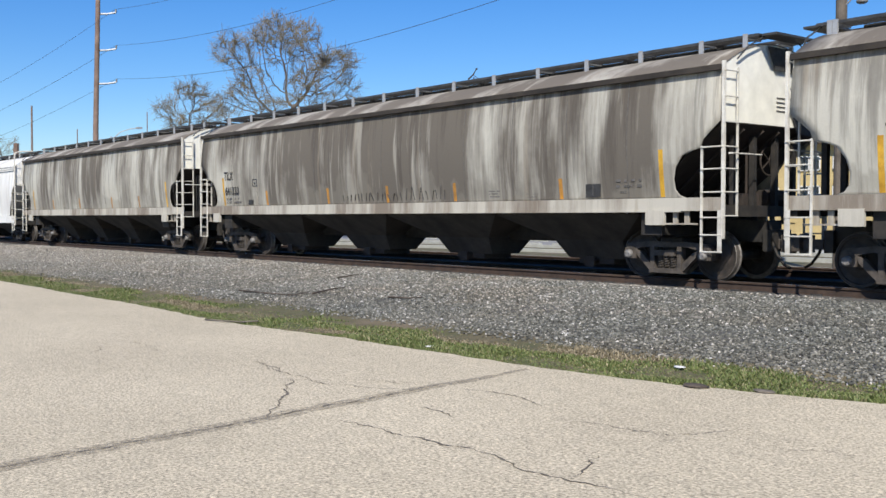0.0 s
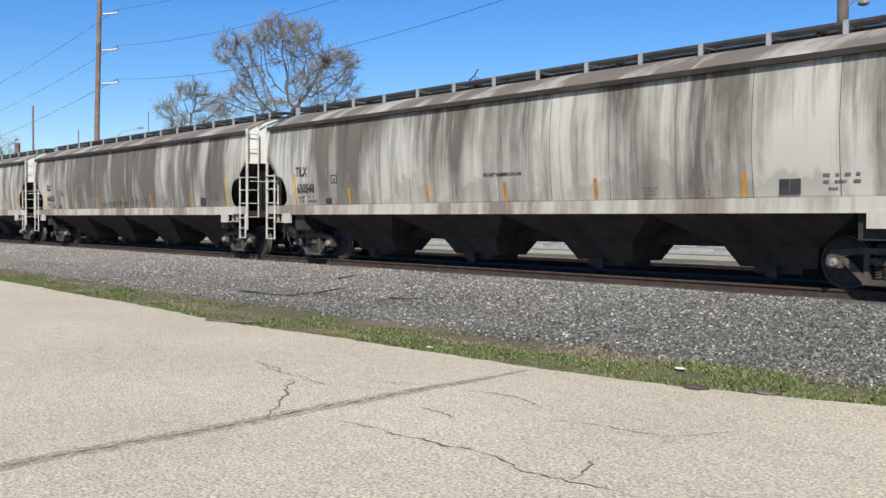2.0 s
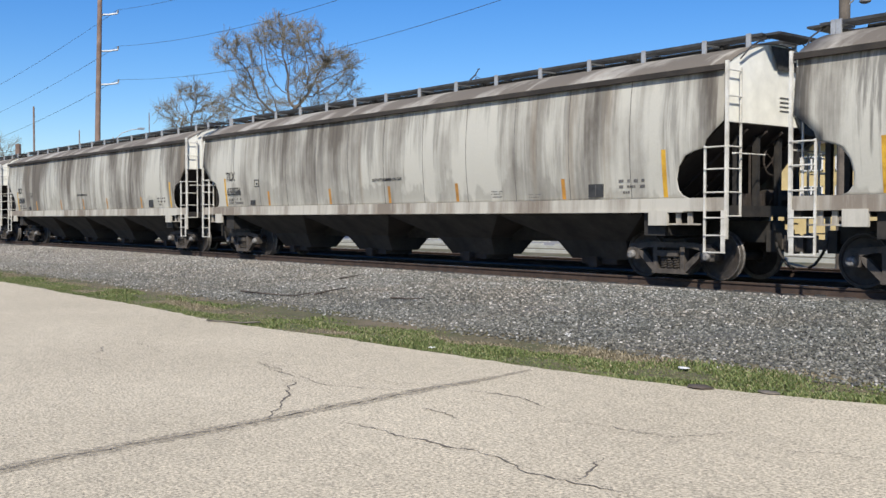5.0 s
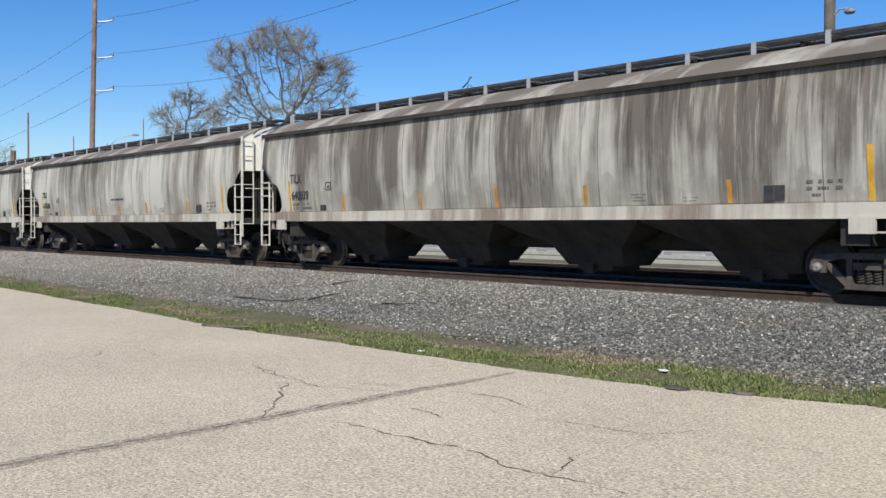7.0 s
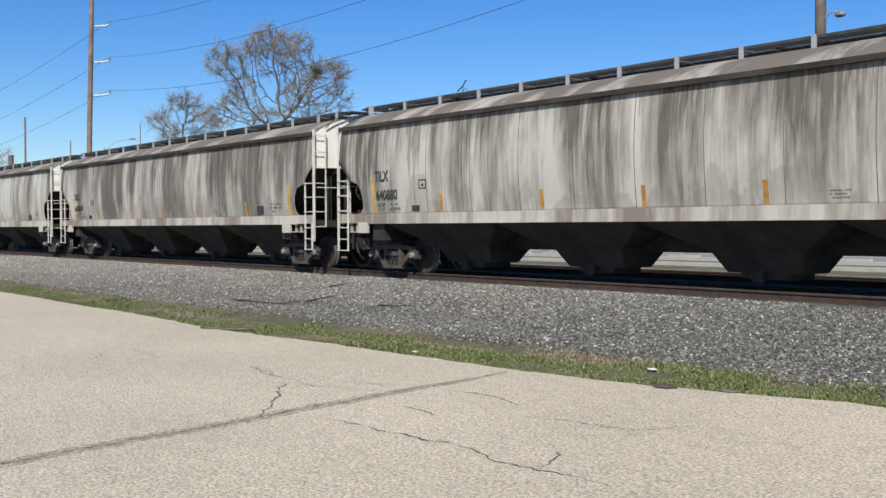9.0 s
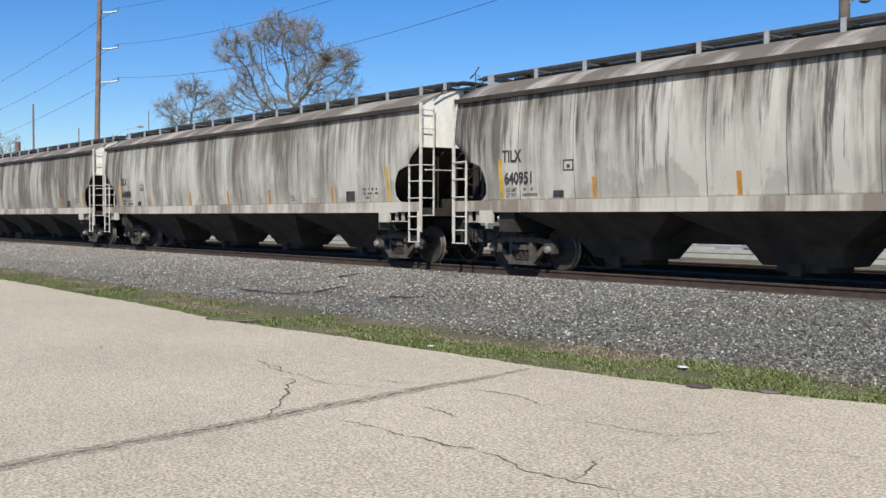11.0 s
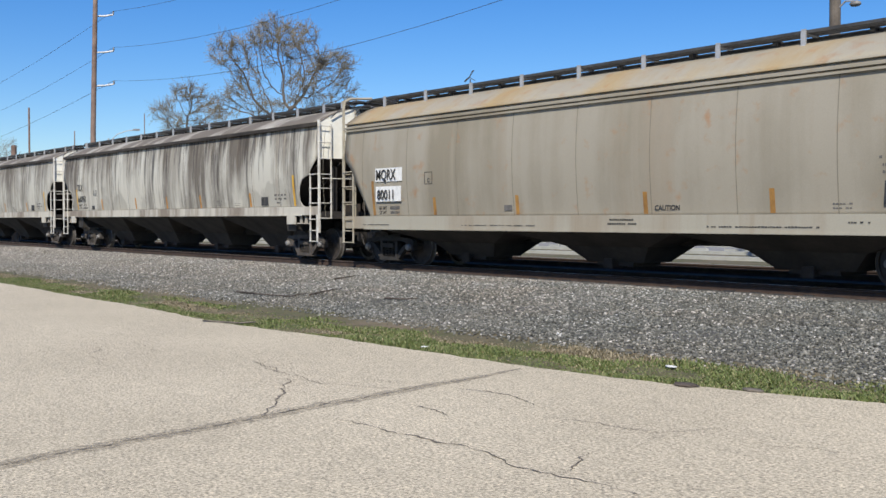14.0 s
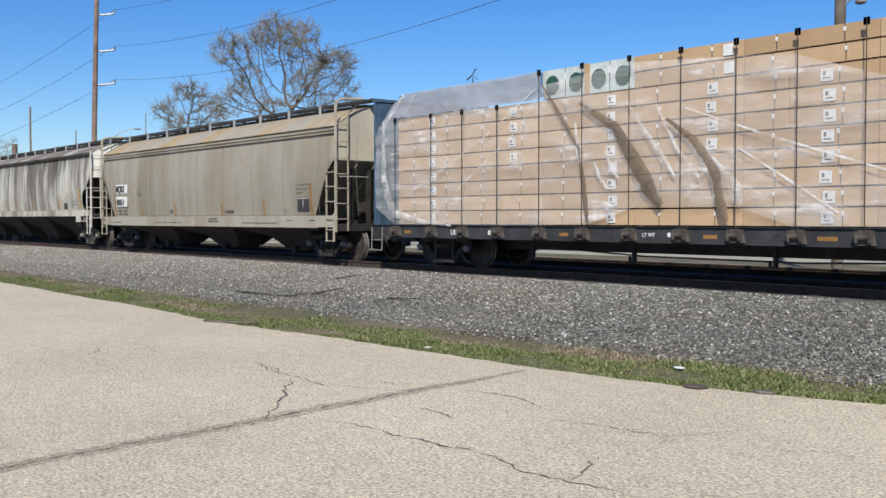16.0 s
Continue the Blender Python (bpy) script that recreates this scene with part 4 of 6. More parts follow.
        def handrail(b):
            tube(b, [(0.05, -1.25, 3.98), (0.10, -1.0, 4.22), (0.12, -0.5, 4.46), (0.12, 0.5, 4.46), (0.10, 1.0, 4.22), (0.05, 1.25, 3.98)], 0.016, 5)

        def end_board(b):
            box(b, 0.0, 0.42, -0.62, 0.62, c["board"] - 0.04, c["board"])
        if c["long"]:
            pitched(shared("end_grating", k0 + "vent", vent, M["grating"], root, "dark ribbed grating below the walkway"), e * c["half"], turned)
        pitched(shared("end_handrail", k0 + "handrail", handrail, M["grating"], root), e * c["half"], turned)
        pitched(shared("end_walkway", k0 + "end_board", end_board, M["grating"], root, "dark end walkway"), e * c["half"], turned)
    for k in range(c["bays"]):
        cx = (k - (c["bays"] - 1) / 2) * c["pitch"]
        shared("hopper_bay", k0 + "bay", lambda b: bay_mesh(b, c), M["hopper_grime_shade"], root, "discharge hopper dark with grime and painted shade").location = (cx, 0, 0)
        shared("outlet_gate", "gate", gate_mesh, M["underbody_shade"], root, "dark outlet gate").location = (cx, 0, 0)

    def spine(b):
        box(b, -c["truck"], c["truck"], -0.18, 0.18, 0.72, 1.1)
        # black plate added to stand for the shadowed interior between the bays
        box(b, -c["truck"] + 0.5, c["truck"] - 0.5, -0.03, 0.03, 0.64, c["sill"][0] + 0.1)
    shared("sill_with_shade_plate", k0 + "spine", spine, M["black_steel"], root)
    for e in (-1, 1):
        truck(root, e * c["truck"] - c["truck_shift"], "truck_steel" if c["long"] else "shaded_truck")
    # lettering and reflective tape on both sides
    for tx, tall in tapes:
        bm = bmesh.new()
        u0, u1 = (c["sill"][1] + 0.02, c["sill"][1] + (0.90 if tall else 0.44))
        zs = [u0 + (u1 - u0) * q / 4 for q in range(5)]
        for za, zb in zip(zs, zs[1:]):
            w2, ya, yb = 0.05, on_side(c, za) - 0.002, on_side(c, zb) - 0.002
            bm.faces.new([bm.verts.new(q) for q in ((tx - w2, ya, za), (tx + w2, ya, za), (tx + w2, yb, zb), (tx - w2, yb, zb))])
        bmesh.ops.remove_doubles(bm, verts=bm.verts[:], dist=0.0005)
        thick(bm, 0.003)
        part("reflective_tape", bm, M["brown_tape"] if not c["long"] else M["yellow_tape"] if tall else M["orange_tape"], root, "faded yellow reflective strip")
    yl = -c["wide"] - 0.036
    if marks:
        ml = c["left_mark"]
        if placards:
            for z0, z1, x1 in ((2.12, 2.46, 1.08), (1.62, 2.0, 1.02)):
                bm = bmesh.new()
                box(bm, ml - 0.05, ml + x1, on_side(c, z1) - 0.008, on_side(c, z1), z0, z1)
                part("number_board", bm, M["placard_white"], root, "white lettered panel")
        written(marks, 0.36, M["stencil"], root, (ml, on_side(c, 2.55) - 0.03 * placards, 2.36 if not placards else 2.17), squeeze=0.80)
        written(number, 0.33, M["stencil"], root, (ml + 0.04, on_side(c, 2.12) - 0.03 * placards, 1.90 if not placards else 1.68), squeeze=0.92)
        return root, yl
    return root, yl




def bars(root, items, m, y, name="stencil_block"):
    """Small unreadable stencilled lines, each a plain bar."""
    for x0, x1, z0, z1 in items:
        bm = bmesh.new()
        yy = y if isinstance(y, float) else on_side(y[0], z1) - y[1]
        if x1 - x0 > 0.22 and z1 - z0 < 0.07 and name == "stencil_block":
            rnd = random.Random(int(x0 * 100) + int(z0 * 1000))
            x = x0
            while x < x1 - 0.03:                       # broken into short dashes, like worn letters
                w = rnd.uniform(0.025, 0.055)
                if rnd.random() > 0.18:
                    box(bm, x, min(x + w, x1), yy, yy + 0.005, z0 + 0.004, z1 - rnd.uniform(0, 0.008))
                x += w + 0.016
        else:
            box(bm, x0, x1, yy, yy + 0.005, z0, z1)
        part(name, bm, m, root)


# Eave grime, with the lip's shadow line put into the same dark colour.
M["eave_grime_shadow"] = worn("eave_grime_shadow", (0.016, 0.013, 0.010), (0.05, 0.041, 0.033), 1.5, 0.85)
M["tan_seam"] = worn("tan_seam", (0.15, 0.135, 0.10), (0.24, 0.215, 0.165), 3, 0.7)
M["tan_steel"] = worn("tan_steel", (0.30, 0.26, 0.19), (0.46, 0.42, 0.33), 3, 0.65)
CREAM, GRIME = (0.50, 0.48, 0.412), (0.094, 0.079, 0.063)
M["end_cream"] = worn("end_cream", (0.82, 0.80, 0.70), (0.88, 0.86, 0.77), 1.2, 0.5, relief=0.1, fine=2.0)
M["sill_cream"] = car_paint("sill_cream", (0.50, 0.47, 0.40), (0.19, 0.155, 0.12), 0.52, 41, 6)
M["roof_cream"] = car_paint("roof_cream", (0.56, 0.53, 0.46), (0.105, 0.086, 0.066), 1.12, 42, 1.6)
TAPES = [(-8.68, 1), (-5.94, 0), (-2.56, 0), (0.20, 0), (2.87, 0), (6.30, 0), (8.92, 1)]
# offset in car lengths from the first coupling, dirt, seed, streak frequency, black runs, washed ends, grime from the top, road mark, label
CARS = [(-1.5, 0.52, 12, 6.0, 0.5, 0.2, 0.25, "", "cream covered hopper car with heavy vertical grime streaks"),
        (-0.5, 1.0, 13, 4.2, 0.45, 0.45, 0.10, "641333", "covered hopper car darkened brown by grime and chalk scrawl"),
        (0.5, 0.70, 14, 3.6, 0.45, 0.2, 0.20, "650548", "dusty grey-white covered hopper car with broad pale wash-outs"),
        (1.5, 0.42, 15, 3.2, 0.45, 0.0, 0.15, "650586", "pale cream covered hopper car with soft grey streaks"),
        (2.5, 0.70, 16, 5.0, 0.65, 0.1, 0.25, "640939", "cream covered hopper car with grey streaks and brown runs"),
        (3.5, 0.62, 17, 5.0, 0.6, 0.1, 0.30, "640880", "pale covered hopper car with fine dark runs down the side"),
        (4.5, 0.58, 18, 5.5, 0.9, 0.25, 0.35, "640951", "cream covered hopper car with sharp black streaks")]
TRAIN = []


def build_train():
    for k, dirt, seed, streak, black, ends, top, number, label in CARS:
        paint = car_paint("hopper_paint", CREAM, GRIME, dirt, seed, streak, 0.0, black, ends, top)
        x = FIRST_GAP + k * PITCH + 0.18     # the body sits a little off the middle of its trucks
        kind, tapes = (LONG, TAPES) if number else (MID, [(-7.24, 1), (-4.6, 0), (-1.3, 0), (2.3, 0), (5.0, 0), (7.48, 1)])
        if not number:
            x = FIRST_GAP - PITCH - MID["mid"]
        root, yl = hopper_car(kind, paint, M["end_cream"], M["sill_cream"], M["roof_cream"], label, x, "TILX" if number else "", number, tapes)
        TRAIN.append((root, x))
        if number:
            bars(root, [(-8.04, -7.58, 1.735, 1.80), (-8.04, -7.58, 1.615, 1.68)], M["faint_stencil"], (LONG, 0.0))
            written("LD LMT", 0.105, M["faint_stencil"], root, (-8.54, on_side(LONG, 1.80), 1.73))
            written("LT WT", 0.105, M["faint_stencil"], root, (-8.54, on_side(LONG, 1.68), 1.61))
            bars(root, [(-7.10, -6.80, 1.58, 1.72)], M["stencil"], (LONG, 0.0))
            bars(root, [(-6.76, -6.48, 2.12, 2.14), (-6.76, -6.48, 2.32, 2.34), (-6.76, -6.74, 2.14, 2.32), (-6.50, -6.48, 2.14, 2.32), (-6.66, -6.58, 2.18, 2.24)], M["stencil"], (LONG, 0.0), "plate_mark")
            bars(root, [(7.00, 7.40, 1.58, 1.84)], M["stencil"], (LONG, 0.0), "data_panel")
            bars(root, [(7.19, 7.20, 1.6, 1.82)], M["faint_stencil"], (LONG, 0.006), "panel_line")
            bars(root, [(7.80, 7.92, 1.86, 1.91), (8.02, 8.08, 1.86, 1.91), (8.18, 8.28, 1.86, 1.91), (8.37, 8.44, 1.86, 1.91), (7.80, 7.90, 1.75, 1.80), (8.00, 8.22, 1.75, 1.80), (8.32, 8.44, 1.75, 1.80), (7.84, 8.12, 1.64, 1.69)], M["faint_stencil"], (LONG, 0.0))
            bars(root, [(4.06, 4.42, 1.74, 1.77), (4.06, 4.37, 1.68, 1.71), (4.09, 4.42, 1.62, 1.65), (5.26, 5.62, 1.66, 1.68), (5.26, 5.62, 1.60, 1.62)], M["faint_stencil"], (LONG, 0.0))
            # the end sheet's stencilled block
            for z in (3.38, 3.30, 3.22, 3.14):
                bm = bmesh.new()
                box(bm, 10.236, 10.242, 0.05, 0.58, z, z + 0.02)
                part("stencil_block", bm, M["faint_stencil"], root)
            written("TILX", 0.17, M["stencil"], root, (10.244, 0.72, 3.70), face=1)
            written(number, 0.16, M["stencil"], root, (10.244, 0.70, 3.53), face=1)
            bm = bmesh.new()
            v = [(10.25, 0.45, 3.18), (10.25, 0.95, 3.14), (10.25, 1.22, 2.72), (10.25, 0.70, 2.76)]
            bm.faces.new([bm.verts.new(q) for q in v])
            thick(bm, 0.02)
            part("end_placard", bm, M["stencil"], root, "dark placard holder")
        if k == -0.5:
            # chalk scrawl that cannot be read
            rnd = random.Random(3)
            for q in range(26):
                cx = -1.79 + 4.30 * q / 25 + rnd.uniform(-0.03, 0.03)
                tall = 0.30 if q > 15 else 0.20
                bm = bmesh.new()
                d = rnd.uniform(-0.10, 0.10)
                tube(bm, [(cx, on_side(LONG, 1.6), 1.60), (cx + d * 0.5, on_side(LONG, 1.75), 1.60 + tall / 2), (cx + d, on_side(LONG, 1.9), 1.60 + tall * rnd.uniform(0.7, 1.1))], 0.012, 4)
                part("chalk_stroke", bm, M["stencil"], root)
        if k in (0.5, 1.5):
            written("DO NOT HAMMER ON CAR", 0.10, M["stencil"], root, (-0.49, on_side(LONG, 2.2), 2.11))
    # the clean white car far along the line
    x = FIRST_GAP - PITCH - 2 * MID["mid"] - SHORT["mid"]
    white = car_paint("white_paint", (0.78, 0.78, 0.76), (0.5, 0.48, 0.44), -0.1, 35, 2.0)
    root, yl = hopper_car(SHORT, white, white, white, white, "clean white covered hopper car", x, "", "", [])
    TRAIN.append((root, x))
    # the shorter tan car
    x = FIRST_GAP + 5 * PITCH + 9.25
    tan = car_paint("tan_paint", (0.315, 0.285, 0.225), (0.215, 0.19, 0.14), 0.35, 31, 1.1, 0.25)
    tan_roof = car_paint("tan_roof", (0.35, 0.315, 0.24), (0.33, 0.24, 0.12), 0.4, 32, 1.5, 0.8)
    tan_end = car_paint("tan_end", (0.56, 0.53, 0.43), (0.38, 0.34, 0.26), 0.2, 34, 2.0)
    tan_sill = car_paint("tan_sill", (0.35, 0.325, 0.26), (0.28, 0.24, 0.18), 0.3, 33, 3.0)
    root, yl = hopper_car(SHORT, tan, tan_end, tan_sill, tan_roof, "tan covered hopper car with rust at the roof edge", x, "MQRX", "80011",
                          [(-7.15, 1), (-4.65, 0), (-1.78, 0), (1.76, 0), (4.5, 0), (7.2, 1)], True)
    TRAIN.append((root, x))
    bars(root, [(6.48, 7.1, 1.40, 1.76)], M["stencil"], (SHORT, 0.0), "data_panel")
    bars(root, [(6.50, 7.08, 1.73, 1.745), (6.785, 6.80, 1.50, 1.73), (6.50, 7.08, 1.485, 1.50), (6.55, 7.0, 1.43, 1.455)], M["placard_white"], (SHORT, 0.006), "panel_line")
    written("CAUTION", 0.13, M["stencil"], root, (1.98, on_side(SHORT, 1.45), 1.34))
    written("LD LMT", 0.10, M["stencil"], root, (-6.93, on_side(SHORT, 1.50), 1.43))
    written("LT WT", 0.10, M["stencil"], root, (-6.93, on_side(SHORT, 1.38), 1.31))
    written("C", 0.13, M["stencil"], root, (-4.87, on_side(SHORT, 2.2), 2.06))
    bars(root, [(-4.98, -4.68, 2.01, 2.025), (-4.98, -4.68, 2.29, 2.305), (-4.98, -4.965, 2.025, 2.29), (-4.695, -4.68, 2.025, 2.29)], M["stencil"], (SHORT, 0.0), "plate_mark")
    bars(root, [(-6.45, -6.05, 1.43, 1.5), (-6.45, -6.05, 1.31, 1.38), (-2.2, -1.95, 1.36, 1.48), (5.6, 5.95, 1.40, 1.43), (5.6, 5.95, 1.33, 1.36),
                (6.4, 7.2, 2.10, 2.15), (6.45, 7.1, 1.98, 2.03), (6.45, 6.9, 1.87, 1.92)], M["faint_stencil"], (SHORT, 0.0))
    bars(root, [(-7.6 + 0.0, -6.4, 1.02, 1.045), (-3.6, -1.2, 1.02, 1.045), (0.9, 1.5, 1.14, 1.18), (0.85, 1.6, 1.06, 1.10), (3.2, 5.4, 1.02, 1.05), (5.9, 6.3, 1.10, 1.13), (7.1, 7.4, 1.10, 1.13)], M["stencil"], -1.62 - 0.006)


build_train()


# ---- the loaded centre-beam flat car ----
FLAT_X = FIRST_GAP + 5 * PITCH + 30.8
COLUMNS = [-10.40, -7.85, -5.30, -2.80, -0.35, 2.10, 4.60, 7.10, 9.55]
LOADS = []


def lumber_material():
    m, t, b = mat("wrapped_lumber", 0.55)
    oi = t.nodes.new("ShaderNodeObjectInfo")
    v = coords(t)
    grain = noise_of(t, coords(t, (0.5, 3, 9)), 5, 4)
    blot = noise_of(t, v, 2.2, 4)
    col = ramp(t, oi.outputs["Random"], [(0.0, (0.40, 0.27, 0.15)), (1.0, (0.53, 0.37, 0.215))])
    col = mix(t, 0.3, col, ramp(t, grain, [(0.3, 0.6), (0.7, 1.0)]), "MULTIPLY")
    col = mix(t, 0.35, col, ramp(t, blot, [(0.3, 0.7), (0.7, 1.05)]), "MULTIPLY")
    t.links.new(col, b.inputs["Base Color"])
    bump(t, b, blot, 0.5, 0.02)
    return m


def film_material(name="plastic_film", tint=(0.80, 0.78, 0.76), stops=((0.40, 0.12), (0.50, 0.20), (0.58, 0.34), (0.68, 0.80))):
    m, t, b = mat(name, 0.25)
    fold = noise_of(t, coords(t, (0.9, 1, 1.4)), 1.3, 5, 0.65)
    crease = nd(t, "ShaderNodeTexNoise", Scale=1.0, Detail=5.0, Roughness=0.6)
    r = t.nodes.new("ShaderNodeMapping")
    c = t.nodes.new("ShaderNodeTexCoord")
    r.inputs["Rotation"].default_value = (0, radians(-38), 0)
    r.inputs["Scale"].default_value = (0.40, 1.0, 5.5)
    t.links.new(c.outputs["Object"], r.inputs["Vector"])
    t.links.new(r.outputs["Vector"], crease.inputs["Vector"])
    b.inputs["Base Color"].default_value = (*tint, 1)
    both = mix(t, 0.5, fold, crease.outputs["Fac"])
    clear = t.nodes.new("ShaderNodeBsdfTransparent")
    ms = t.nodes.new("ShaderNodeMixShader")
    t.links.new(ramp(t, both, stops), ms.inputs[0])
    t.links.new(clear.outputs[0], ms.inputs[1])
    t.links.new(b.outputs[0], ms.inputs[2])
    t.links.new(ms.outputs[0], t.nodes["Material Output"].inputs["Surface"])
    bump(t, b, both, 0.8, 0.06)
    return m


def build_flat():
    blue = worn("faded_blue", (0.03, 0.06, 0.10), (0.075, 0.13, 0.19), 2.0, 0.6)
    deckm = worn("deck_steel", (0.012, 0.013, 0.015), (0.048, 0.05, 0.054), 1.6, 0.8)
    root = thing("centre_beam_flat_car", "dark blue-grey centre-beam flat car loaded with wrapped lumber", "flat car", "freight train", (FLAT_X, TRACK_Y, RAIL_Z))
    TRAIN.append((root, FLAT_X))
    bm = bmesh.new()
    box(bm, -11.5, 11.5, -1.45, 1.45, 0.90, 1.00)
    part("deck", bm, deckm, root)
    for s in (-1, 1):
        bm = bmesh.new()
        box(bm, -11.5, 11.5, min(s * 1.45, s * 1.52), max(s * 1.45, s * 1.52), 0.72, 1.0)
        sill = part("side_sill", bm, deckm, root, "dark steel deck edge with blue patches")
        for z0, z1, w in ((0.70, 0.719, 1.55), (1.001, 1.012, 1.56)):
            bm = bmesh.new()
            box(bm, -11.5, 11.5, min(s * 1.40, s * w), max(s * 1.40, s * w), z0, z1)
            part("flange", bm, deckm, sill)
    bm = bmesh.new()
    box(bm, -11.0, 11.0, -0.25, 0.25, 0.45, 0.9)
    box(bm, -11.0, 11.0, -0.06, 0.06, 1.0, 3.5)
    part("centre_beam", bm, deckm, root)
    for e in (-1, 1):
        bm = bmesh.new()
        box(bm, -0.05, 0.05, -1.42, 1.42, 0.7, 4.15)
        o = pitched(part("bulkhead", bm, blue, root, "faded blue steel end bulkhead"), e * 11.36, e < 0)
        for y in (-1.38, -0.7, 0.0, 0.7, 1.38):
            bm = bmesh.new()
            box(bm, 0.052, 0.15, y - 0.07, y + 0.07, 0.7, 4.14)
            part("rib", bm, blue, o)
        bm = bmesh.new()
        box(bm, -0.08, 0.17, -1.48, 1.48, 4.155, 4.22)
        part("cap", bm, blue, o)
        pitched(shared("coupler", "coupler", coupler_mesh, M["truck_steel"], root), e * 12.2, e < 0)
        bm = bmesh.new()
        box(bm, 11.2, 11.95, -0.3, 0.3, 0.55, 0.95)
        box(bm, 11.35, 11.5, -1.45, 1.45, 0.7, 0.98)
        pitched(part("end_sill", bm, deckm, root), 0, e < 0)
        for s in (-1, 1):
            bm = bmesh.new()
            for x in (11.0, 11.45):
                tube(bm, [(x, -1.55, 0.95), (x, -1.57, 0.35)], 0.016)
            for z in (0.36, 0.62):
                tube(bm, [(11.0, -1.57, z), (11.45, -1.57, z)], 0.016)
            o = part("step", bm, M["cap"], root)
            o.matrix_basis = Matrix.Diagonal((e, -s, 1, 1))
        truck(root, e * 9.1, "shaded_truck")
    # straps, winches and hangers along the side
    xs = [-10.38, -8.95, -7.80, -6.60, -5.28, -4.05, -2.82, -1.60, -0.42, 0.76, 1.95, 3.2, 4.4, 5.6, 6.8, 8.0, 9.2]

    def winch(b):
        prism(b, [(-0.16, 0.74), (0.16, 0.74), (0.10, 0.98), (-0.10, 0.98)], -1.60, -1.52)
        tube(b, [(-0.10, -1.63, 0.86), (0.10, -1.63, 0.86)], 0.045, 8)
        for q in (-0.11, 0.11):
            box(b, q - 0.015, q + 0.015, -1.68, -1.52, 0.78, 0.97)

    for x in xs:
        for s in (-1, 1):
            o = shared("winch", "winch", winch, M["truck_steel"], root, "brown strap winch")
            o.location = (x, 0, 0)
            if s > 0:
                o.rotation_euler = (0, 0, math.pi)
            top = 3.64 if x < -5.3 else 4.26
            bm = bmesh.new()
            y = s * 1.612
            box(bm, x - 0.006, x + 0.006, y - 0.006, y + 0.006, 0.95, top + 0.01)
            part("strap", bm, M["black_steel"], root, "dark tie-down cable")
            bm = bmesh.new()
            box(bm, x - 0.055, x + 0.055, min(y, y - s * 0.16), max(y + s * 0.012, y), top - 0.10, top + 0.02)
            part("corner_guard", bm, M["stencil"], root, "black corner protector")
    for x in (-5.9, -3.05, 0.1, 3.0, 5.8):
        bm = bmesh.new()
        box(bm, x - 0.03, x + 0.03, -1.2, -1.12, 0.30, 0.75)
        box(bm, x - 0.12, x - 0.08, -1.2, -1.15, 0.30, 0.42)
        part("hanger", bm, M["black_steel"], root)
    bm = bmesh.new()
    tube(bm, [(-6.5, -0.95, 0.58), (-3.0, -0.95, 0.42), (0.5, -0.95, 0.40), (4.0, -0.95, 0.50)], 0.018)
    part("brake_rod", bm, M["black_steel"], root)
    bm = bmesh.new()
    box(bm, 2.6, 3.9, -0.9, -0.2, 0.4, 0.62)
    tube(bm, [(3.0, -0.8, 0.5), (3.7, -0.8, 0.5)], 0.16, 10)
    part("brake_cylinder", bm, M["black_steel"], root)
    white = M["placard_white"]
    written("LRS", 0.17, white, root, (-8.3, -1.527, 0.79))
    written("LT WT", 0.10, white, root, (-2.55, -1.527, 0.82))
    bars(root, [(-6.98, -6.86, 0.80, 0.90), (-6.82, -6.72, 0.80, 0.90), (-6.68, -6.58, 0.80, 0.90),
                (-1.95, -1.88, 0.82, 0.90), (-1.84, -1.77, 0.82, 0.90), (-1.73, -1.66, 0.82, 0.90)], white, -1.526)
    bars(root, [(-10.1, -9.85, 0.80, 0.87), (-4.75, -4.5, 0.80, 0.87), (-1.15, -0.85, 0.80, 0.87), (1.1, 1.45, 0.80, 0.87)], M["brown_tape"], -1.524, "reflective_tape")
    bars(root, [(-3.5, -3.2, 0.80, 0.92), (0.2, 0.55, 0.80, 0.9), (2.3, 2.7, 0.80, 0.9)], M["grating"], -1.524, "paint_patch")

    # lumber
    lum = lumber_material()
    green = worn("wrap_green", (0.012, 0.055, 0.04), (0.03, 0.10, 0.07), 3, 0.5)
    wrap = worn("wrap_white", (0.40, 0.45, 0.43), (0.60, 0.65, 0.62), 2, 0.4, relief=0.5)
    rnd = random.Random(6)
    labels = {0: (-9.0,), 1: (-6.2,), 2: (-3.35,), 3: (-1.0,), 4: (1.25,), 5: (3.6,), 6: (6.0,), 7: (8.4,)}

    def bundle(x0, x1, z0, z1, s, material=lum, label="wrapped bundle of pale sawn lumber with dark banding", name="lumber_bundle"):
        at = ((x0 + x1) / 2, s * 0.88, z0)
        ob = thing(name, label, "lumber", "lumber load", (FLAT_X + at[0], TRACK_Y + at[1], RAIL_Z + at[2]))
        bm = bmesh.new()
        w = (x1 - x0) / 2 - 0.006
        j = rnd.uniform(-0.008, 0.008)
        box(bm, -w, w, -0.60 + j, 0.60, 0.026, z1 - z0 - 0.003)
        bmesh.ops.bevel(bm, geom=bm.edges, offset=0.012, segments=1)
        part("wrap", bm, material, ob)
        bm = bmesh.new()
        for q in (-w + 0.15, 0, w - 0.15):
            box(bm, q - 0.045, q + 0.045, -0.58, 0.58, 0.0, 0.027)
        part("dunnage", bm, M["tie_wood"], ob)
        for q in (-w * 0.5 + rnd.uniform(-0.06, 0.06), w * 0.5 + rnd.uniform(-0.06, 0.06)):
            bm = bmesh.new()
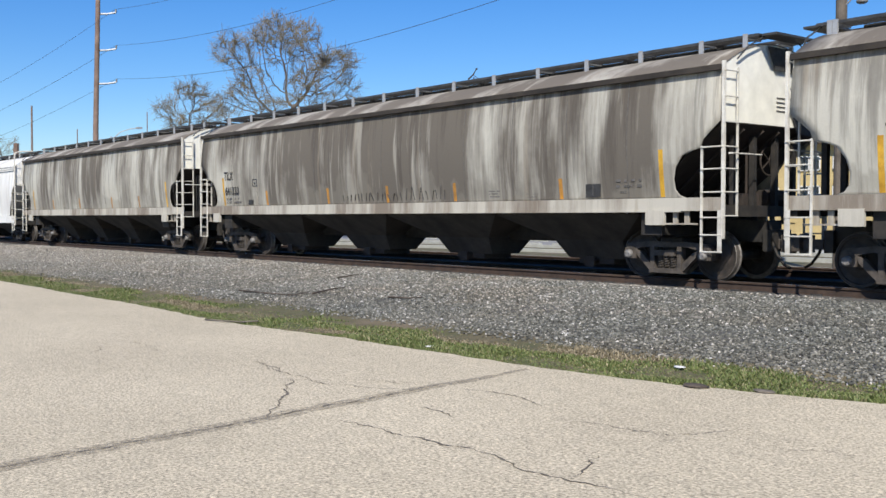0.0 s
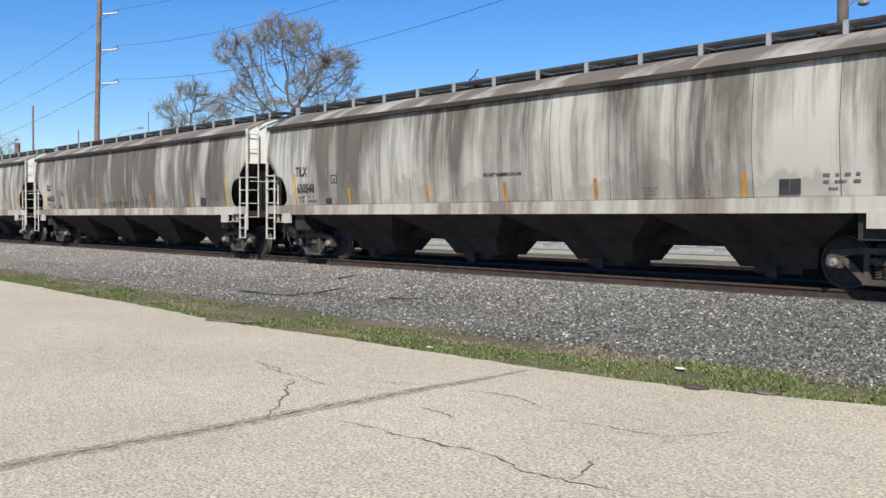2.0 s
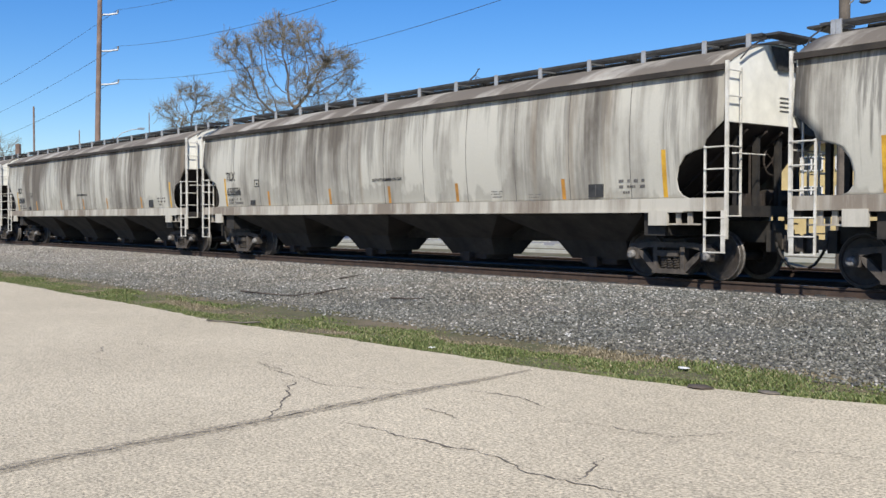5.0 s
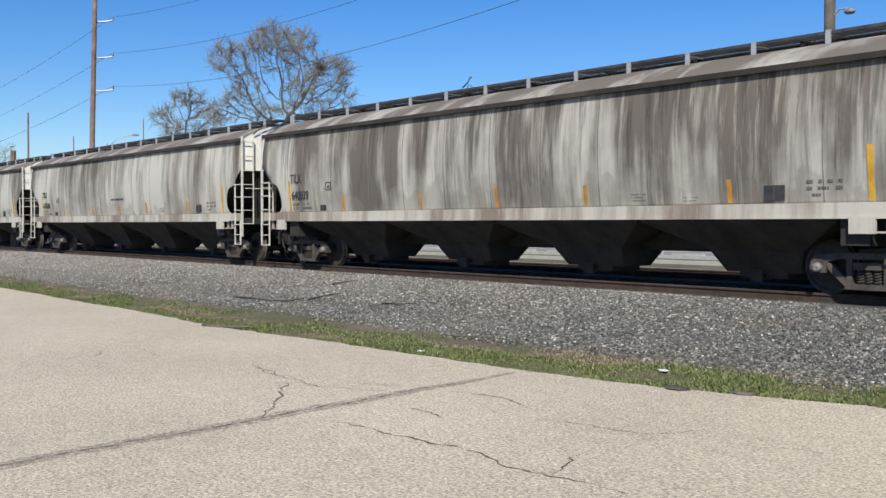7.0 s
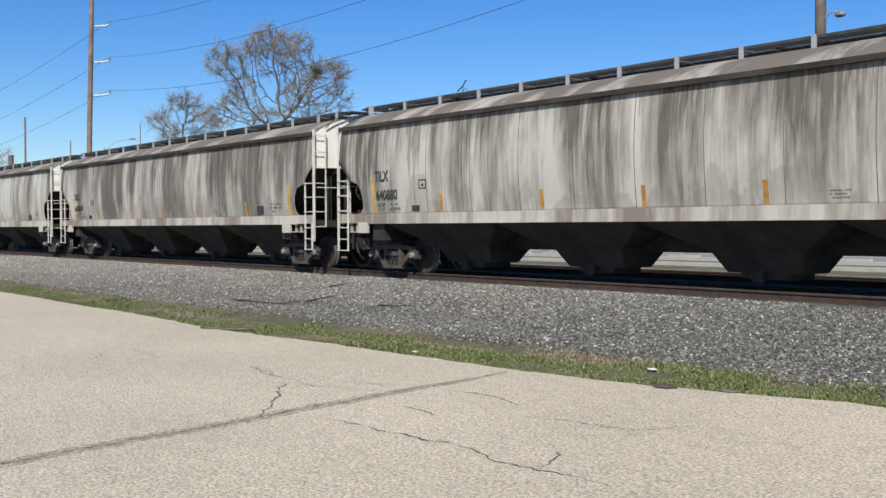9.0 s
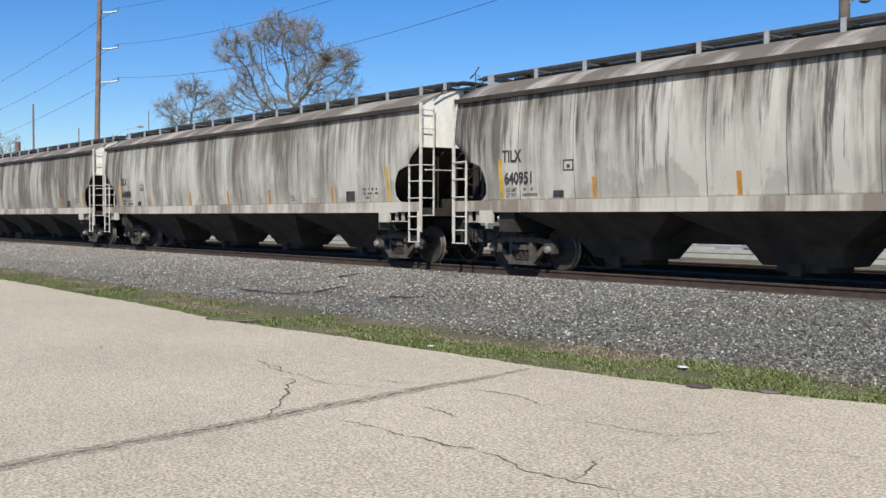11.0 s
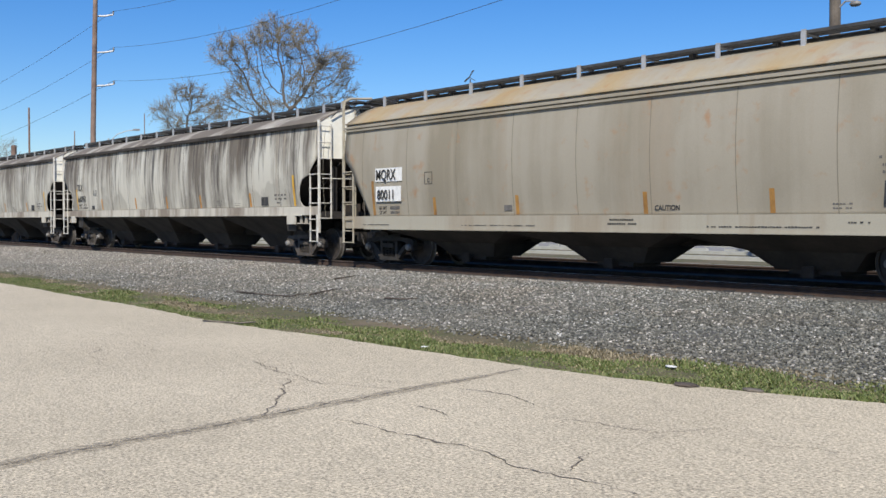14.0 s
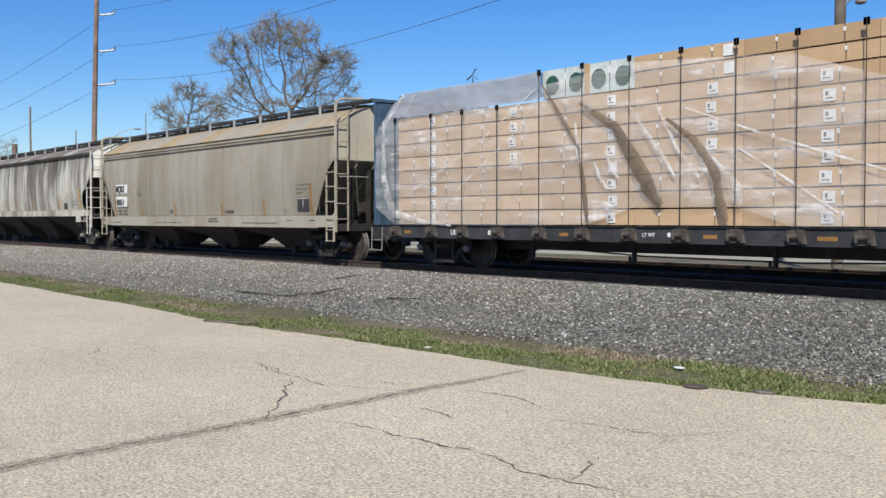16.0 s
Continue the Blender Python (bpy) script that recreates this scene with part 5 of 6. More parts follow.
            box(bm, q - 0.006, q + 0.006, -0.606 + j, -0.601 + j, 0.03, z1 - z0)
            part("band", bm, M["stencil"], ob)
            bm = bmesh.new()
            box(bm, q - 0.022, q + 0.022, -0.612 + j, -0.606 + j, (z1 - z0) * 0.62, (z1 - z0) * 0.85)
            part("clip", bm, white, ob)
        LOADS.append((ob, at))
        return ob, at, j

    for k, (x0, x1) in enumerate(zip(COLUMNS, COLUMNS[1:])):
        for s in (-1, 1):
            for lay in range(8):
                z0 = 1.012 + 0.3285 * lay
                ob, at, j = bundle(x0, x1, z0, z0 + 0.3285, s)
                tagless = k in (1,) and lay < 4 or k in (3,) and lay < 4 or k == 5 and lay < 2
                if s < 0 and k in labels and not tagless:
                    bm = bmesh.new()
                    lx = labels[k][0] - at[0] + rnd.uniform(-0.03, 0.03)
                    box(bm, lx - 0.11, lx + 0.11, -0.622 + j, -0.616 + j, 0.07, 0.27)
                    tag = part("paper_label", bm, white, ob, "white paper label")
                    bm = bmesh.new()
                    box(bm, lx - 0.07, lx - 0.02, -0.626 + j, -0.622 + j, 0.16, 0.23)
                    box(bm, lx - 0.07, lx + 0.06, -0.626 + j, -0.622 + j, 0.11, 0.13)
                    part("print", bm, M["faint_stencil"], tag)
            if k == 2:
                ob, at, j = bundle(x0, x1, 3.642, 4.262, s, wrap, "bundle in white wrap with dark green round marks", "wrapped_bundle")
                for q in (-0.95, -0.28, 0.34, 0.97):
                    bm = bmesh.new()
                    lathe_y(bm, [(-0.618, 0.001), (-0.618, 0.19), (-0.606, 0.19)], 24, q, 0.30)
                    part("round_mark", bm, green, ob, "dark green disc")
                    bm = bmesh.new()
                    box(bm, q - 0.12, q + 0.12, -0.624, -0.619, 0.28, 0.32)
                    part("print", bm, M["faint_stencil"], ob)
                bm = bmesh.new()
                box(bm, -0.03, 0.10, -0.63, -0.60, 0.02, 0.63)
                part("batten", bm, lum, ob, "pale wooden batten")
            elif k > 2:
                for lay in range(2):
                    z0 = 3.642 + 0.31 * lay
                    ob, at, j = bundle(x0, x1, z0, z0 + 0.31, s)
                    if s < 0 and k in (3, 5, 7):
                        bm = bmesh.new()
                        lx = (-0.65 if k == 3 else 4.25 if k == 5 else 9.2) - at[0]
                        box(bm, lx - 0.11, lx + 0.11, -0.622 + j, -0.616 + j, 0.07, 0.27)
                        part("paper_label", bm, white, ob, "white paper label")

    # torn plastic film over the load, in rigid creased sheets
    film = film_material()
    grey_film = film_material("slack_film", (0.36, 0.37, 0.40), ((0.40, 0.60), (0.50, 0.70), (0.58, 0.78), (0.68, 0.95)))

    def sheet(name, outline, y, seed, material, nx=46, nz=26):
        """A creased sheet bounded by lower and upper lines over x."""
        bm = bmesh.new()
        x0, x1, low, high = outline
        rows = []
        for i in range(nx + 1):
            x = x0 + (x1 - x0) * i / nx
            lo, hi = low(x), high(x)
            col = []
            for k in range(nz + 1):
                z = lo + (hi - lo) * k / nz
                d = 0.05 * noise.noise((x * 1.1 + z * 1.3 + seed, z * 0.5 - x * 0.4, seed)) + 0.02 * noise.noise((x * 4 + z * 4, z * 2 - x * 2, seed))
                col.append(bm.verts.new((x, y - 0.035 + min(d, 0.02), z)))
            rows.append(col)
        for a, b in zip(rows, rows[1:]):
            for k in range(nz):
                bm.faces.new((a[k], a[k + 1], b[k + 1], b[k]))
        at = (0, 0, 0)
        me = finish(bm, name, material, True)
        ob = new(name, me)
        ob.location = (FLAT_X, TRACK_Y, RAIL_Z)
        tagged(ob, "torn translucent plastic film draped over the lumber", "plastic film", "film sheets")
        LOADS.append((ob, at))

    sheet("plastic_film", (-11.28, -5.25, lambda x: 1.02 + 0.55 * max(0, -10.5 - x), lambda x: float(np.interp(x, [-11.28, -11.0, -10.3, -5.25], [3.3, 3.55, 3.66, 3.66]))), -1.53, 3, film)
    sheet("plastic_film", (-11.0, -5.27, lambda x: float(np.interp(x, [-11.0, -10.3, -5.27], [3.55, 3.66, 3.66])), lambda x: float(np.interp(x, [-11.0, -10.5, -10.05, -5.27], [3.6, 4.0, 4.23, 4.25]))), -1.53, 5, grey_film)
    sheet("plastic_film", (-5.25, 0.6, lambda x: float(np.interp(x, [-5.25, -3.9, -2.74, -0.35, 0.6], [1.02, 1.05, 1.38, 1.36, 1.05])),
                           lambda x: float(np.interp(x, [-5.25, -4.6, -2.8, 0.6], [3.95, 4.0, 4.15, 3.9]))), -1.54, 9, film)
    sheet("plastic_film", (0.6, 7.2, lambda x: 1.03, lambda x: float(np.interp(x, [0.6, 4.2, 7.2], [3.9, 2.7, 1.3]))), -1.53, 14, film, 40, 20)
    # bunched brown folds across the torn film, and its glints painted as whitish strips
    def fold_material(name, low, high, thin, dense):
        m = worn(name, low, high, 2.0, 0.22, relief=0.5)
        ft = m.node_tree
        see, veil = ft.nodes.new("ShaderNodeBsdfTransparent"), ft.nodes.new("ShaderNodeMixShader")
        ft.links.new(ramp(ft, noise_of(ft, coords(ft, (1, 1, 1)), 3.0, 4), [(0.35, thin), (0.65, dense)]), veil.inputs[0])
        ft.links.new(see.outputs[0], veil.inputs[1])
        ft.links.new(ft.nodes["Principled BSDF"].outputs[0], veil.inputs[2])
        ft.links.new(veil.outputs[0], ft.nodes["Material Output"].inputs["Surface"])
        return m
    fold_mats = (fold_material("glint_fold", (0.70, 0.68, 0.65), (0.86, 0.85, 0.83), 0.10, 0.85),
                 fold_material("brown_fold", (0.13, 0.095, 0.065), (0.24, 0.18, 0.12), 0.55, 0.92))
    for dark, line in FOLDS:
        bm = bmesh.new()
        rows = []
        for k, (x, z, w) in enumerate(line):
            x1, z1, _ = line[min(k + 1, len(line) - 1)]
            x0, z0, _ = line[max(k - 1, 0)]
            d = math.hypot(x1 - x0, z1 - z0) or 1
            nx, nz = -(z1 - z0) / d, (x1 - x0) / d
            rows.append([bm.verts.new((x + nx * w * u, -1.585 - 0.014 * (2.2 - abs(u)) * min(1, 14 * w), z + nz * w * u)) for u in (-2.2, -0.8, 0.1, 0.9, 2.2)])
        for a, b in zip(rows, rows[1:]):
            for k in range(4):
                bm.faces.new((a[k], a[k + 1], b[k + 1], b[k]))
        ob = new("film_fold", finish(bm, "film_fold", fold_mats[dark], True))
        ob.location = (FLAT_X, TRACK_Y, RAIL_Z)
        tagged(ob, "bunched brown fold of plastic film over the lumber" if dark else "glint painted as a whitish strip along a crease of plastic film", "plastic film", "film folds")
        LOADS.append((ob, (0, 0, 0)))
    # the film's slack over the low end of the load
    bm = bmesh.new()
    rows = []
    for i in range(31):
        x = -10.5 + 5.2 * i / 30
        rows.append([bm.verts.new((x, y, 4.22 + 0.05 * noise.noise((x, y * 2, 5)) - (0.35 if i == 0 else 0))) for y in np.linspace(-1.5, 1.5, 13)])
    for a, b in zip(rows, rows[1:]):
        for k in range(12):
            bm.faces.new((a[k], a[k + 1], b[k + 1], b[k]))
    ob = new("plastic_film", finish(bm, "plastic_film", grey_film, True))
    ob.location = (FLAT_X, TRACK_Y, RAIL_Z)
    tagged(ob, "translucent plastic film stretched across the top of the lumber", "plastic film", "film sheets")
    LOADS.append((ob, (0, 0, 0)))


# 1: a dark bunched fold, 0: a painted glint on a crease; then its line of x, z and half width
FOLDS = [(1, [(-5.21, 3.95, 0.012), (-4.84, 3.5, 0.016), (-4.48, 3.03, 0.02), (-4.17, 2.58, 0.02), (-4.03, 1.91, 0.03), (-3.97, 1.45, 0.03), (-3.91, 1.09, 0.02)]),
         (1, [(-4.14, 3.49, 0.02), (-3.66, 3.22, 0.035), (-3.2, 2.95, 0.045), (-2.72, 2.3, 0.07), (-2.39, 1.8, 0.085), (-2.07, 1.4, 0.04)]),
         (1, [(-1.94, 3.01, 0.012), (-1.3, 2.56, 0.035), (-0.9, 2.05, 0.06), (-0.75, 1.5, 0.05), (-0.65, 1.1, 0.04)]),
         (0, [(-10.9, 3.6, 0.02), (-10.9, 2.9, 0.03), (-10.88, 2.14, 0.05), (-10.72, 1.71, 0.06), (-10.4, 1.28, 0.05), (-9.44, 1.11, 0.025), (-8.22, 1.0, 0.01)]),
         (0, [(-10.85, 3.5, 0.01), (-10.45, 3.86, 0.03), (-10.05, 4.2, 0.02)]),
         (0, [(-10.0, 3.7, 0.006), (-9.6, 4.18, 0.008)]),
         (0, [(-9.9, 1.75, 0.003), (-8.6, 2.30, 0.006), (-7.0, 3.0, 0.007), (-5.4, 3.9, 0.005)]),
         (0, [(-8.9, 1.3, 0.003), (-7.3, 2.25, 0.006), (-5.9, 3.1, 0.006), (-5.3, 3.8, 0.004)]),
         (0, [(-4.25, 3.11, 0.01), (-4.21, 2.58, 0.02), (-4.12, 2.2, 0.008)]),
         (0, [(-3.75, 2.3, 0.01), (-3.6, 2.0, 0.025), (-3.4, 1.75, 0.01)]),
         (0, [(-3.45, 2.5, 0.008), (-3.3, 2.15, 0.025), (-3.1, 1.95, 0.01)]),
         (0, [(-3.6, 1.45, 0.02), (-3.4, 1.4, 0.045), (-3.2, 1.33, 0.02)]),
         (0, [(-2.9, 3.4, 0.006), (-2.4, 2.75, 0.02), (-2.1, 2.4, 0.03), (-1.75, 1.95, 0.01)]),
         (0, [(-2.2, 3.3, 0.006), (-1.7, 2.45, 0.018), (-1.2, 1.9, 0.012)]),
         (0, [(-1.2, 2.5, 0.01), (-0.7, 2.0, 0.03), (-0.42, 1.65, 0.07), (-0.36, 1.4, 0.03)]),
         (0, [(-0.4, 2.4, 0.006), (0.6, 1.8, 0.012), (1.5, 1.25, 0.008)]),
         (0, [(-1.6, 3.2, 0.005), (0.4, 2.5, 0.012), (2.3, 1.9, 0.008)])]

build_flat()


# ---- beyond the track ----
def far_side():
    pale = worn("pale_concrete", (0.33, 0.33, 0.29), (0.44, 0.44, 0.39), 1.5, 0.85)
    grey = worn("far_asphalt", (0.20, 0.20, 0.195), (0.28, 0.275, 0.265), 0.8, 0.9)

    def slab(name, y0, y1, m, label, h=0.02, x0=-160, x1=60):
        bm = bmesh.new()
        box(bm, x0, x1, y0, y1, -0.1, h)
        tagged(part(name, bm, m), label, name, kind="structure")
    slab("road", 28.2, 29.8, pale, "pale concrete lane beyond the track")
    slab("kerb", 34.0, 34.5, pale, "pale concrete kerb", 0.12)
    slab("car_park", 40.0, 58.0, grey, "grey asphalt car park beyond the track")
    slab("kerb", 39.4, 40.0, pale, "pale concrete kerb of the car park", 0.12)

    def stop(b):
        prism(b, [(-1.0, 0), (1.0, 0), (0.97, 0.13), (-0.97, 0.13)], -0.09, 0.09)
    bm = bmesh.new()
    stop(bm)
    bmesh.ops.bevel(bm, geom=bm.edges, offset=0.02, segments=1)
    me = finish(bm, "wheel_stop", pale)
    for x in np.arange(-62, -18, 3.0):
        for y in (42.0, 48.5):
            o = new("wheel_stop", me)
            o.location = (float(x), y, 0.02)
            tagged(o, "white concrete parking wheel stop", "wheel stop", "parking wheel stops")
    for x in (-47.0, -40.5, -33.0):
        bm = bmesh.new()
        tube(bm, [(x, 41.2, 0), (x, 41.2, 1.5)], 0.05, 8)
        box(bm, x - 0.15, x + 0.15, 41.14, 41.16, 1.1, 1.5)
        tagged(part("sign_post", bm, pale), "thin white sign post beside the car park", "sign post", "sign posts")


far_side()


def house(name, label, x0, x1, y, depth, eave, ridge, wall_m, roof_m, trim_m, glass_m, windows, bands=()):
    root = thing(name, label, "house", "", (0, 0, 0))
    bm = bmesh.new()
    box(bm, x0, x1, y, y + depth, -0.1, eave)
    part("wall", bm, wall_m, root)
    bm = bmesh.new()
    o = 0.7
    v = [bm.verts.new(p) for p in ((x0 - o, y - o, eave), (x1 + o, y - o, eave), (x1 + o, y + depth + o, eave), (x0 - o, y + depth + o, eave),
                                   (x0 + depth * 0.5, y + depth / 2, ridge), (x1 - depth * 0.5, y + depth / 2, ridge))]
    for f in ((0, 1, 5, 4), (2, 3, 4, 5), (1, 2, 5), (3, 0, 4), (0, 3, 2, 1)):
        bm.faces.new([v[i] for i in f])
    part("roof", bm, roof_m, root, "red tiled hip roof")
    bm = bmesh.new()
    box(bm, x0 - o, x1 + o, y - o - 0.05, y - o + 0.05, eave - 0.35, eave + 0.02)
    box(bm, x0 - o, x1 + o, y - o, y, eave - 0.3, eave - 0.22)
    part("eave", bm, M["tie_wood"], root, "dark brown eave board")
    for bz0, bz1 in bands:
        bm = bmesh.new()
        box(bm, x0 - 0.05, x1 + 0.05, y - 0.08, y, bz0, bz1)
        part("trim", bm, trim_m, root)
    for wx, wz, ww, wh in windows:
        bm = bmesh.new()
        for a0, a1, b0, b1 in ((wx, wx + ww, wz, wz + 0.08), (wx, wx + ww, wz + wh - 0.08, wz + wh), (wx, wx + 0.08, wz, wz + wh), (wx + ww - 0.08, wx + ww, wz, wz + wh), (wx + ww / 2 - 0.05, wx + ww / 2 + 0.05, wz, wz + wh)):
            box(bm, a0, a1, y - 0.09, y + 0.02, b0, b1)
        win = part("window", bm, trim_m, root, "white-framed window")
        bm = bmesh.new()
        box(bm, wx + 0.06, wx + ww - 0.06, y - 0.03, y - 0.005, wz + 0.06, wz + wh - 0.06)
        part("pane", bm, glass_m, win, "dark reflecting pane")
    return root


def build_houses():
    glass, t, b = mat("window_glass", 0.08)
    b.inputs["Base Color"].default_value = (0.03, 0.033, 0.036, 1)
    yellow = worn("yellow_stucco", (0.50, 0.38, 0.17), (0.62, 0.48, 0.23), 1.0, 0.9)
    red = worn("red_roof", (0.22, 0.05, 0.04), (0.34, 0.09, 0.07), 2.0, 0.85)
    brick = worn("red_brick", (0.15, 0.055, 0.04), (0.25, 0.10, 0.075), 3.0, 0.9)
    trim = worn("white_trim", (0.68, 0.67, 0.63), (0.8, 0.79, 0.75), 2, 0.7)
    wins = []
    for x in (-50.5, -47.5, -44.6, -41.3, -38.6):
        wins += [(x, 4.95, 1.75, 1.05), (x, 2.85, 1.75, 1.05)]
    house("yellow_house", "yellow stucco two-storey building with a red roof and dark eaves", -53, -36.4, 66, 11, 7.15, 9.6, yellow, red, trim, glass, wins)
    wins = [(-63.0 + 2.6 * k, z, 1.3, 1.5) for k in range(5) for z in (1.2, 4.4)]
    house("brick_house", "dark red brick house with white windows and porch trim", -64, -51.0, 60, 9, 6.6, 9.2, brick, red, trim, glass, wins, [(3.3, 3.75), (0.6, 0.9)])


build_houses()


# ---- poles, wires and lamps ----
def build_poles():
    wood = worn("pole_wood", (0.13, 0.085, 0.065), (0.27, 0.19, 0.15), 1.2, 0.9)
    steel = M["galvanised"]
    arms = (10.95, 13.25, 15.75)
    ends = []
    root = thing("power_pole", "tall brown wooden power pole with three short arms", "utility pole", "power line", (-70.45, 25.8, 0))
    bm = bmesh.new()
    tube(bm, [(0, 0, -0.2), (0.05, 0.1, 8), (0.25, 0.35, 20.0)], 0.215, 12, 0.15)
    part("pole", bm, wood, root)
    for z in arms:
        bm = bmesh.new()
        tube(bm, [(0.05, 0.15, z - 0.12), (0.30, 0.85, z - 0.06), (0.5, 1.4, z + 0.06)], 0.07, 6)
        a = part("arm", bm, steel, root, "short steel arm")
        bm = bmesh.new()
        tube(bm, [(0.5, 1.4, z + 0.06), (0.52, 1.42, z + 0.3)], 0.07, 6, 0.05)
        part("insulator", bm, M["cap"], a)
        ends.append(Vector((-69.95, 27.2, z + 0.3)))
    # nearer pole with a lamp
    root = thing("lamp_pole", "brown wooden pole with a round street lamp on an arm", "utility pole", "power line", (-15.40, 26.6, 0))
    bm = bmesh.new()
    tube(bm, [(0, 0, -0.2), (0, 0, 18.5)], 0.165, 12, 0.13)
    part("pole", bm, worn("grey_pole_wood", (0.075, 0.062, 0.05), (0.19, 0.16, 0.13), 2.0, 0.9), root)
    bm = bmesh.new()
    tube(bm, [(0.0, 0.0, 7.38), (0.3, 0.0, 7.62), (0.55, 0.0, 7.6)], 0.025, 6)
    a = part("lamp_arm", bm, steel, root)
    bm = bmesh.new()
    bmesh.ops.create_uvsphere(bm, u_segments=16, v_segments=8, radius=0.13)
    for v in bm.verts:
        v.co = Vector((v.co.x * 1.25, v.co.y, v.co.z * (0.8 if v.co.z > 0 else 0.55))) + Vector((0.60, 0.0, 7.5))
    part("lamp_head", bm, M["cap"], root, "grey lamp head", True)
    # conductors
    for k, p in enumerate(ends):
        q = Vector((-15.3, 26.9, p.z + 0.1))
        bm = bmesh.new()
        pts = [p.lerp(q, u) - Vector((0, 0, 1.55 * 4 * u * (1 - u))) for u in (i / 30 for i in range(31))]
        tube(bm, pts, 0.012, 4)
        tagged(part("power_cable", bm, M["stencil"]), "thin dark power cable between the poles", "cable", "power cables")
        bm = bmesh.new()
        q = Vector((-190, 26.9, p.z))
        pts = [p.lerp(q, u) - Vector((0, 0, 3.2 * 4 * u * (1 - u))) for u in (i / 30 for i in range(31))]
        tube(bm, pts, 0.012, 4)
        tagged(part("power_cable", bm, M["stencil"]), "thin dark power cable between the poles", "cable", "power cables")
        bm = bmesh.new()
        p2, q = Vector((-15.3, 26.9, p.z + 0.1)), Vector((60, 26.9, p.z))
        tube(bm, [p2.lerp(q, u) - Vector((0, 0, 2 * 4 * u * (1 - u))) for u in (i / 20 for i in range(21))], 0.017, 4)
        tagged(part("power_cable", bm, M["stencil"]), "thin dark power cable between the poles", "cable", "power cables")
    # smaller poles far off
    for (x, y, h, r) in FAR_POLES:
        bm = bmesh.new()
        tube(bm, [(0, 0, -0.2), (0, 0, h)], r, 8, r * 0.75)
        o = part("far_pole", bm, wood)
        o.location = (x, y, 0)
        tagged(o, "thin weathered pole far beyond the track", "utility pole", "distant poles")
    x, y, h = STREET
    root = thing("street_lamp", "grey street lamp with a long curved arm", "street lamp", "", (x, y, 0))
    bm = bmesh.new()
    tube(bm, [(0, 0, -0.2), (0, 0, h - 0.7)], 0.09, 8, 0.07)
    part("pole", bm, steel, root)
    bm = bmesh.new()
    tube(bm, [(0, 0, h - 1.1), (0.5, 0.6, h - 0.35), (1.1, 1.3, h - 0.05), (1.5, 1.75, h)], 0.04, 6)
    part("arm", bm, steel, root)
    bm = bmesh.new()
    box(bm, 1.4, 1.9, 1.65, 2.1, h - 0.05, h + 0.1)
    bmesh.ops.bevel(bm, geom=bm.edges, offset=0.04, segments=2)
    part("lamp_head", bm, steel, root)
    x, y, h = FINIAL
    root = thing("weather_vane", "small dark vane on a thin pole above the train", "weather vane", "", (x, y, 0))
    bm = bmesh.new()
    tube(bm, [(0, 0, -0.2), (0, 0, h - 0.3)], 0.02, 6)
    part("pole", bm, M["stencil"], root)
    bm = bmesh.new()
    tube(bm, [(-0.16, -0.13, h - 0.38), (-0.02, -0.02, h - 0.22), (0.06, 0.05, h - 0.04)], 0.03, 6, 0.018)
    tube(bm, [(0.04, 0.04, h - 0.04), (0.10, 0.08, h + 0.0)], 0.025, 6)
    tube(bm, [(-0.02, -0.02, h - 0.22), (0.14, 0.11, h - 0.36)], 0.012, 5)
    part("vane", bm, M["stencil"], root)


FAR_POLES = [(-105.16, 32.26, 12.72, 0.12), (-110.62, 46.51, 13.49, 0.07), (-113.28, 39.6, 11.33, 0.08), (-57.59, 16.85, 5.6, 0.2)]
STREET = (-88.71, 33.98, 9.46)
FINIAL = (-27.35, 23.41, 6.8)
build_poles()


# ---- trees ----
def grown(lobes, seed, count, base, fork, step=0.30, reach=4.0, near=0.45):
    """Limbs that grow towards points scattered through the crown's lobes; gives nodes and their parents."""
    rng = np.random.default_rng(seed)
    total = sum(l[3] * l[4] * l[5] for l in lobes)
    pts = []
    for cx, cy, cz, rx, ry, rz in lobes:
        n = int(count * rx * ry * rz / total)
        v = rng.normal(size=(n, 3))
        v /= np.linalg.norm(v, axis=1, keepdims=True)
        v *= rng.random((n, 1)) ** (1 / 2.4)
        pts.append(v * (rx, ry, rz) + (cx, cy, cz))
    pts = np.concatenate(pts)
    nodes, parent = [np.array(base, float)], [-1]
    d = np.array(fork, float) - nodes[0]
    n = max(2, int(np.linalg.norm(d) / step))
    for k in range(1, n + 1):
        nodes.append(nodes[0] + d * k / n + rng.normal(size=3) * 0.05)
        parent.append(len(nodes) - 2)
    nodes = np.array(nodes)
    best = np.full(len(pts), 1e9)
    who = np.zeros(len(pts), int)
    fresh = 0
    for _ in range(160):
        for k in range(fresh, len(nodes)):
            dd = np.linalg.norm(pts - nodes[k], axis=1)
            m = dd < best
            best[m], who[m] = dd[m], k
        fresh = len(nodes)
        live = best > near
        pts, best, who = pts[live], best[live], who[live]
        use = best < (reach if len(nodes) > n + 8 else 30)
        if not use.any():
            break
        added = []
        for k in np.unique(who[use]):
            v = pts[use & (who == k)] - nodes[k]
            v = (v / np.linalg.norm(v, axis=1, keepdims=True)).sum(0)
            v = v / (np.linalg.norm(v) + 1e-6) + rng.normal(size=3) * 0.16 + (0, 0, 0.06)
            added.append(nodes[k] + v / np.linalg.norm(v) * step)
            parent.append(int(k))
        nodes = np.concatenate([nodes, added])
        if len(nodes) > 5200:
            break
    return nodes, parent


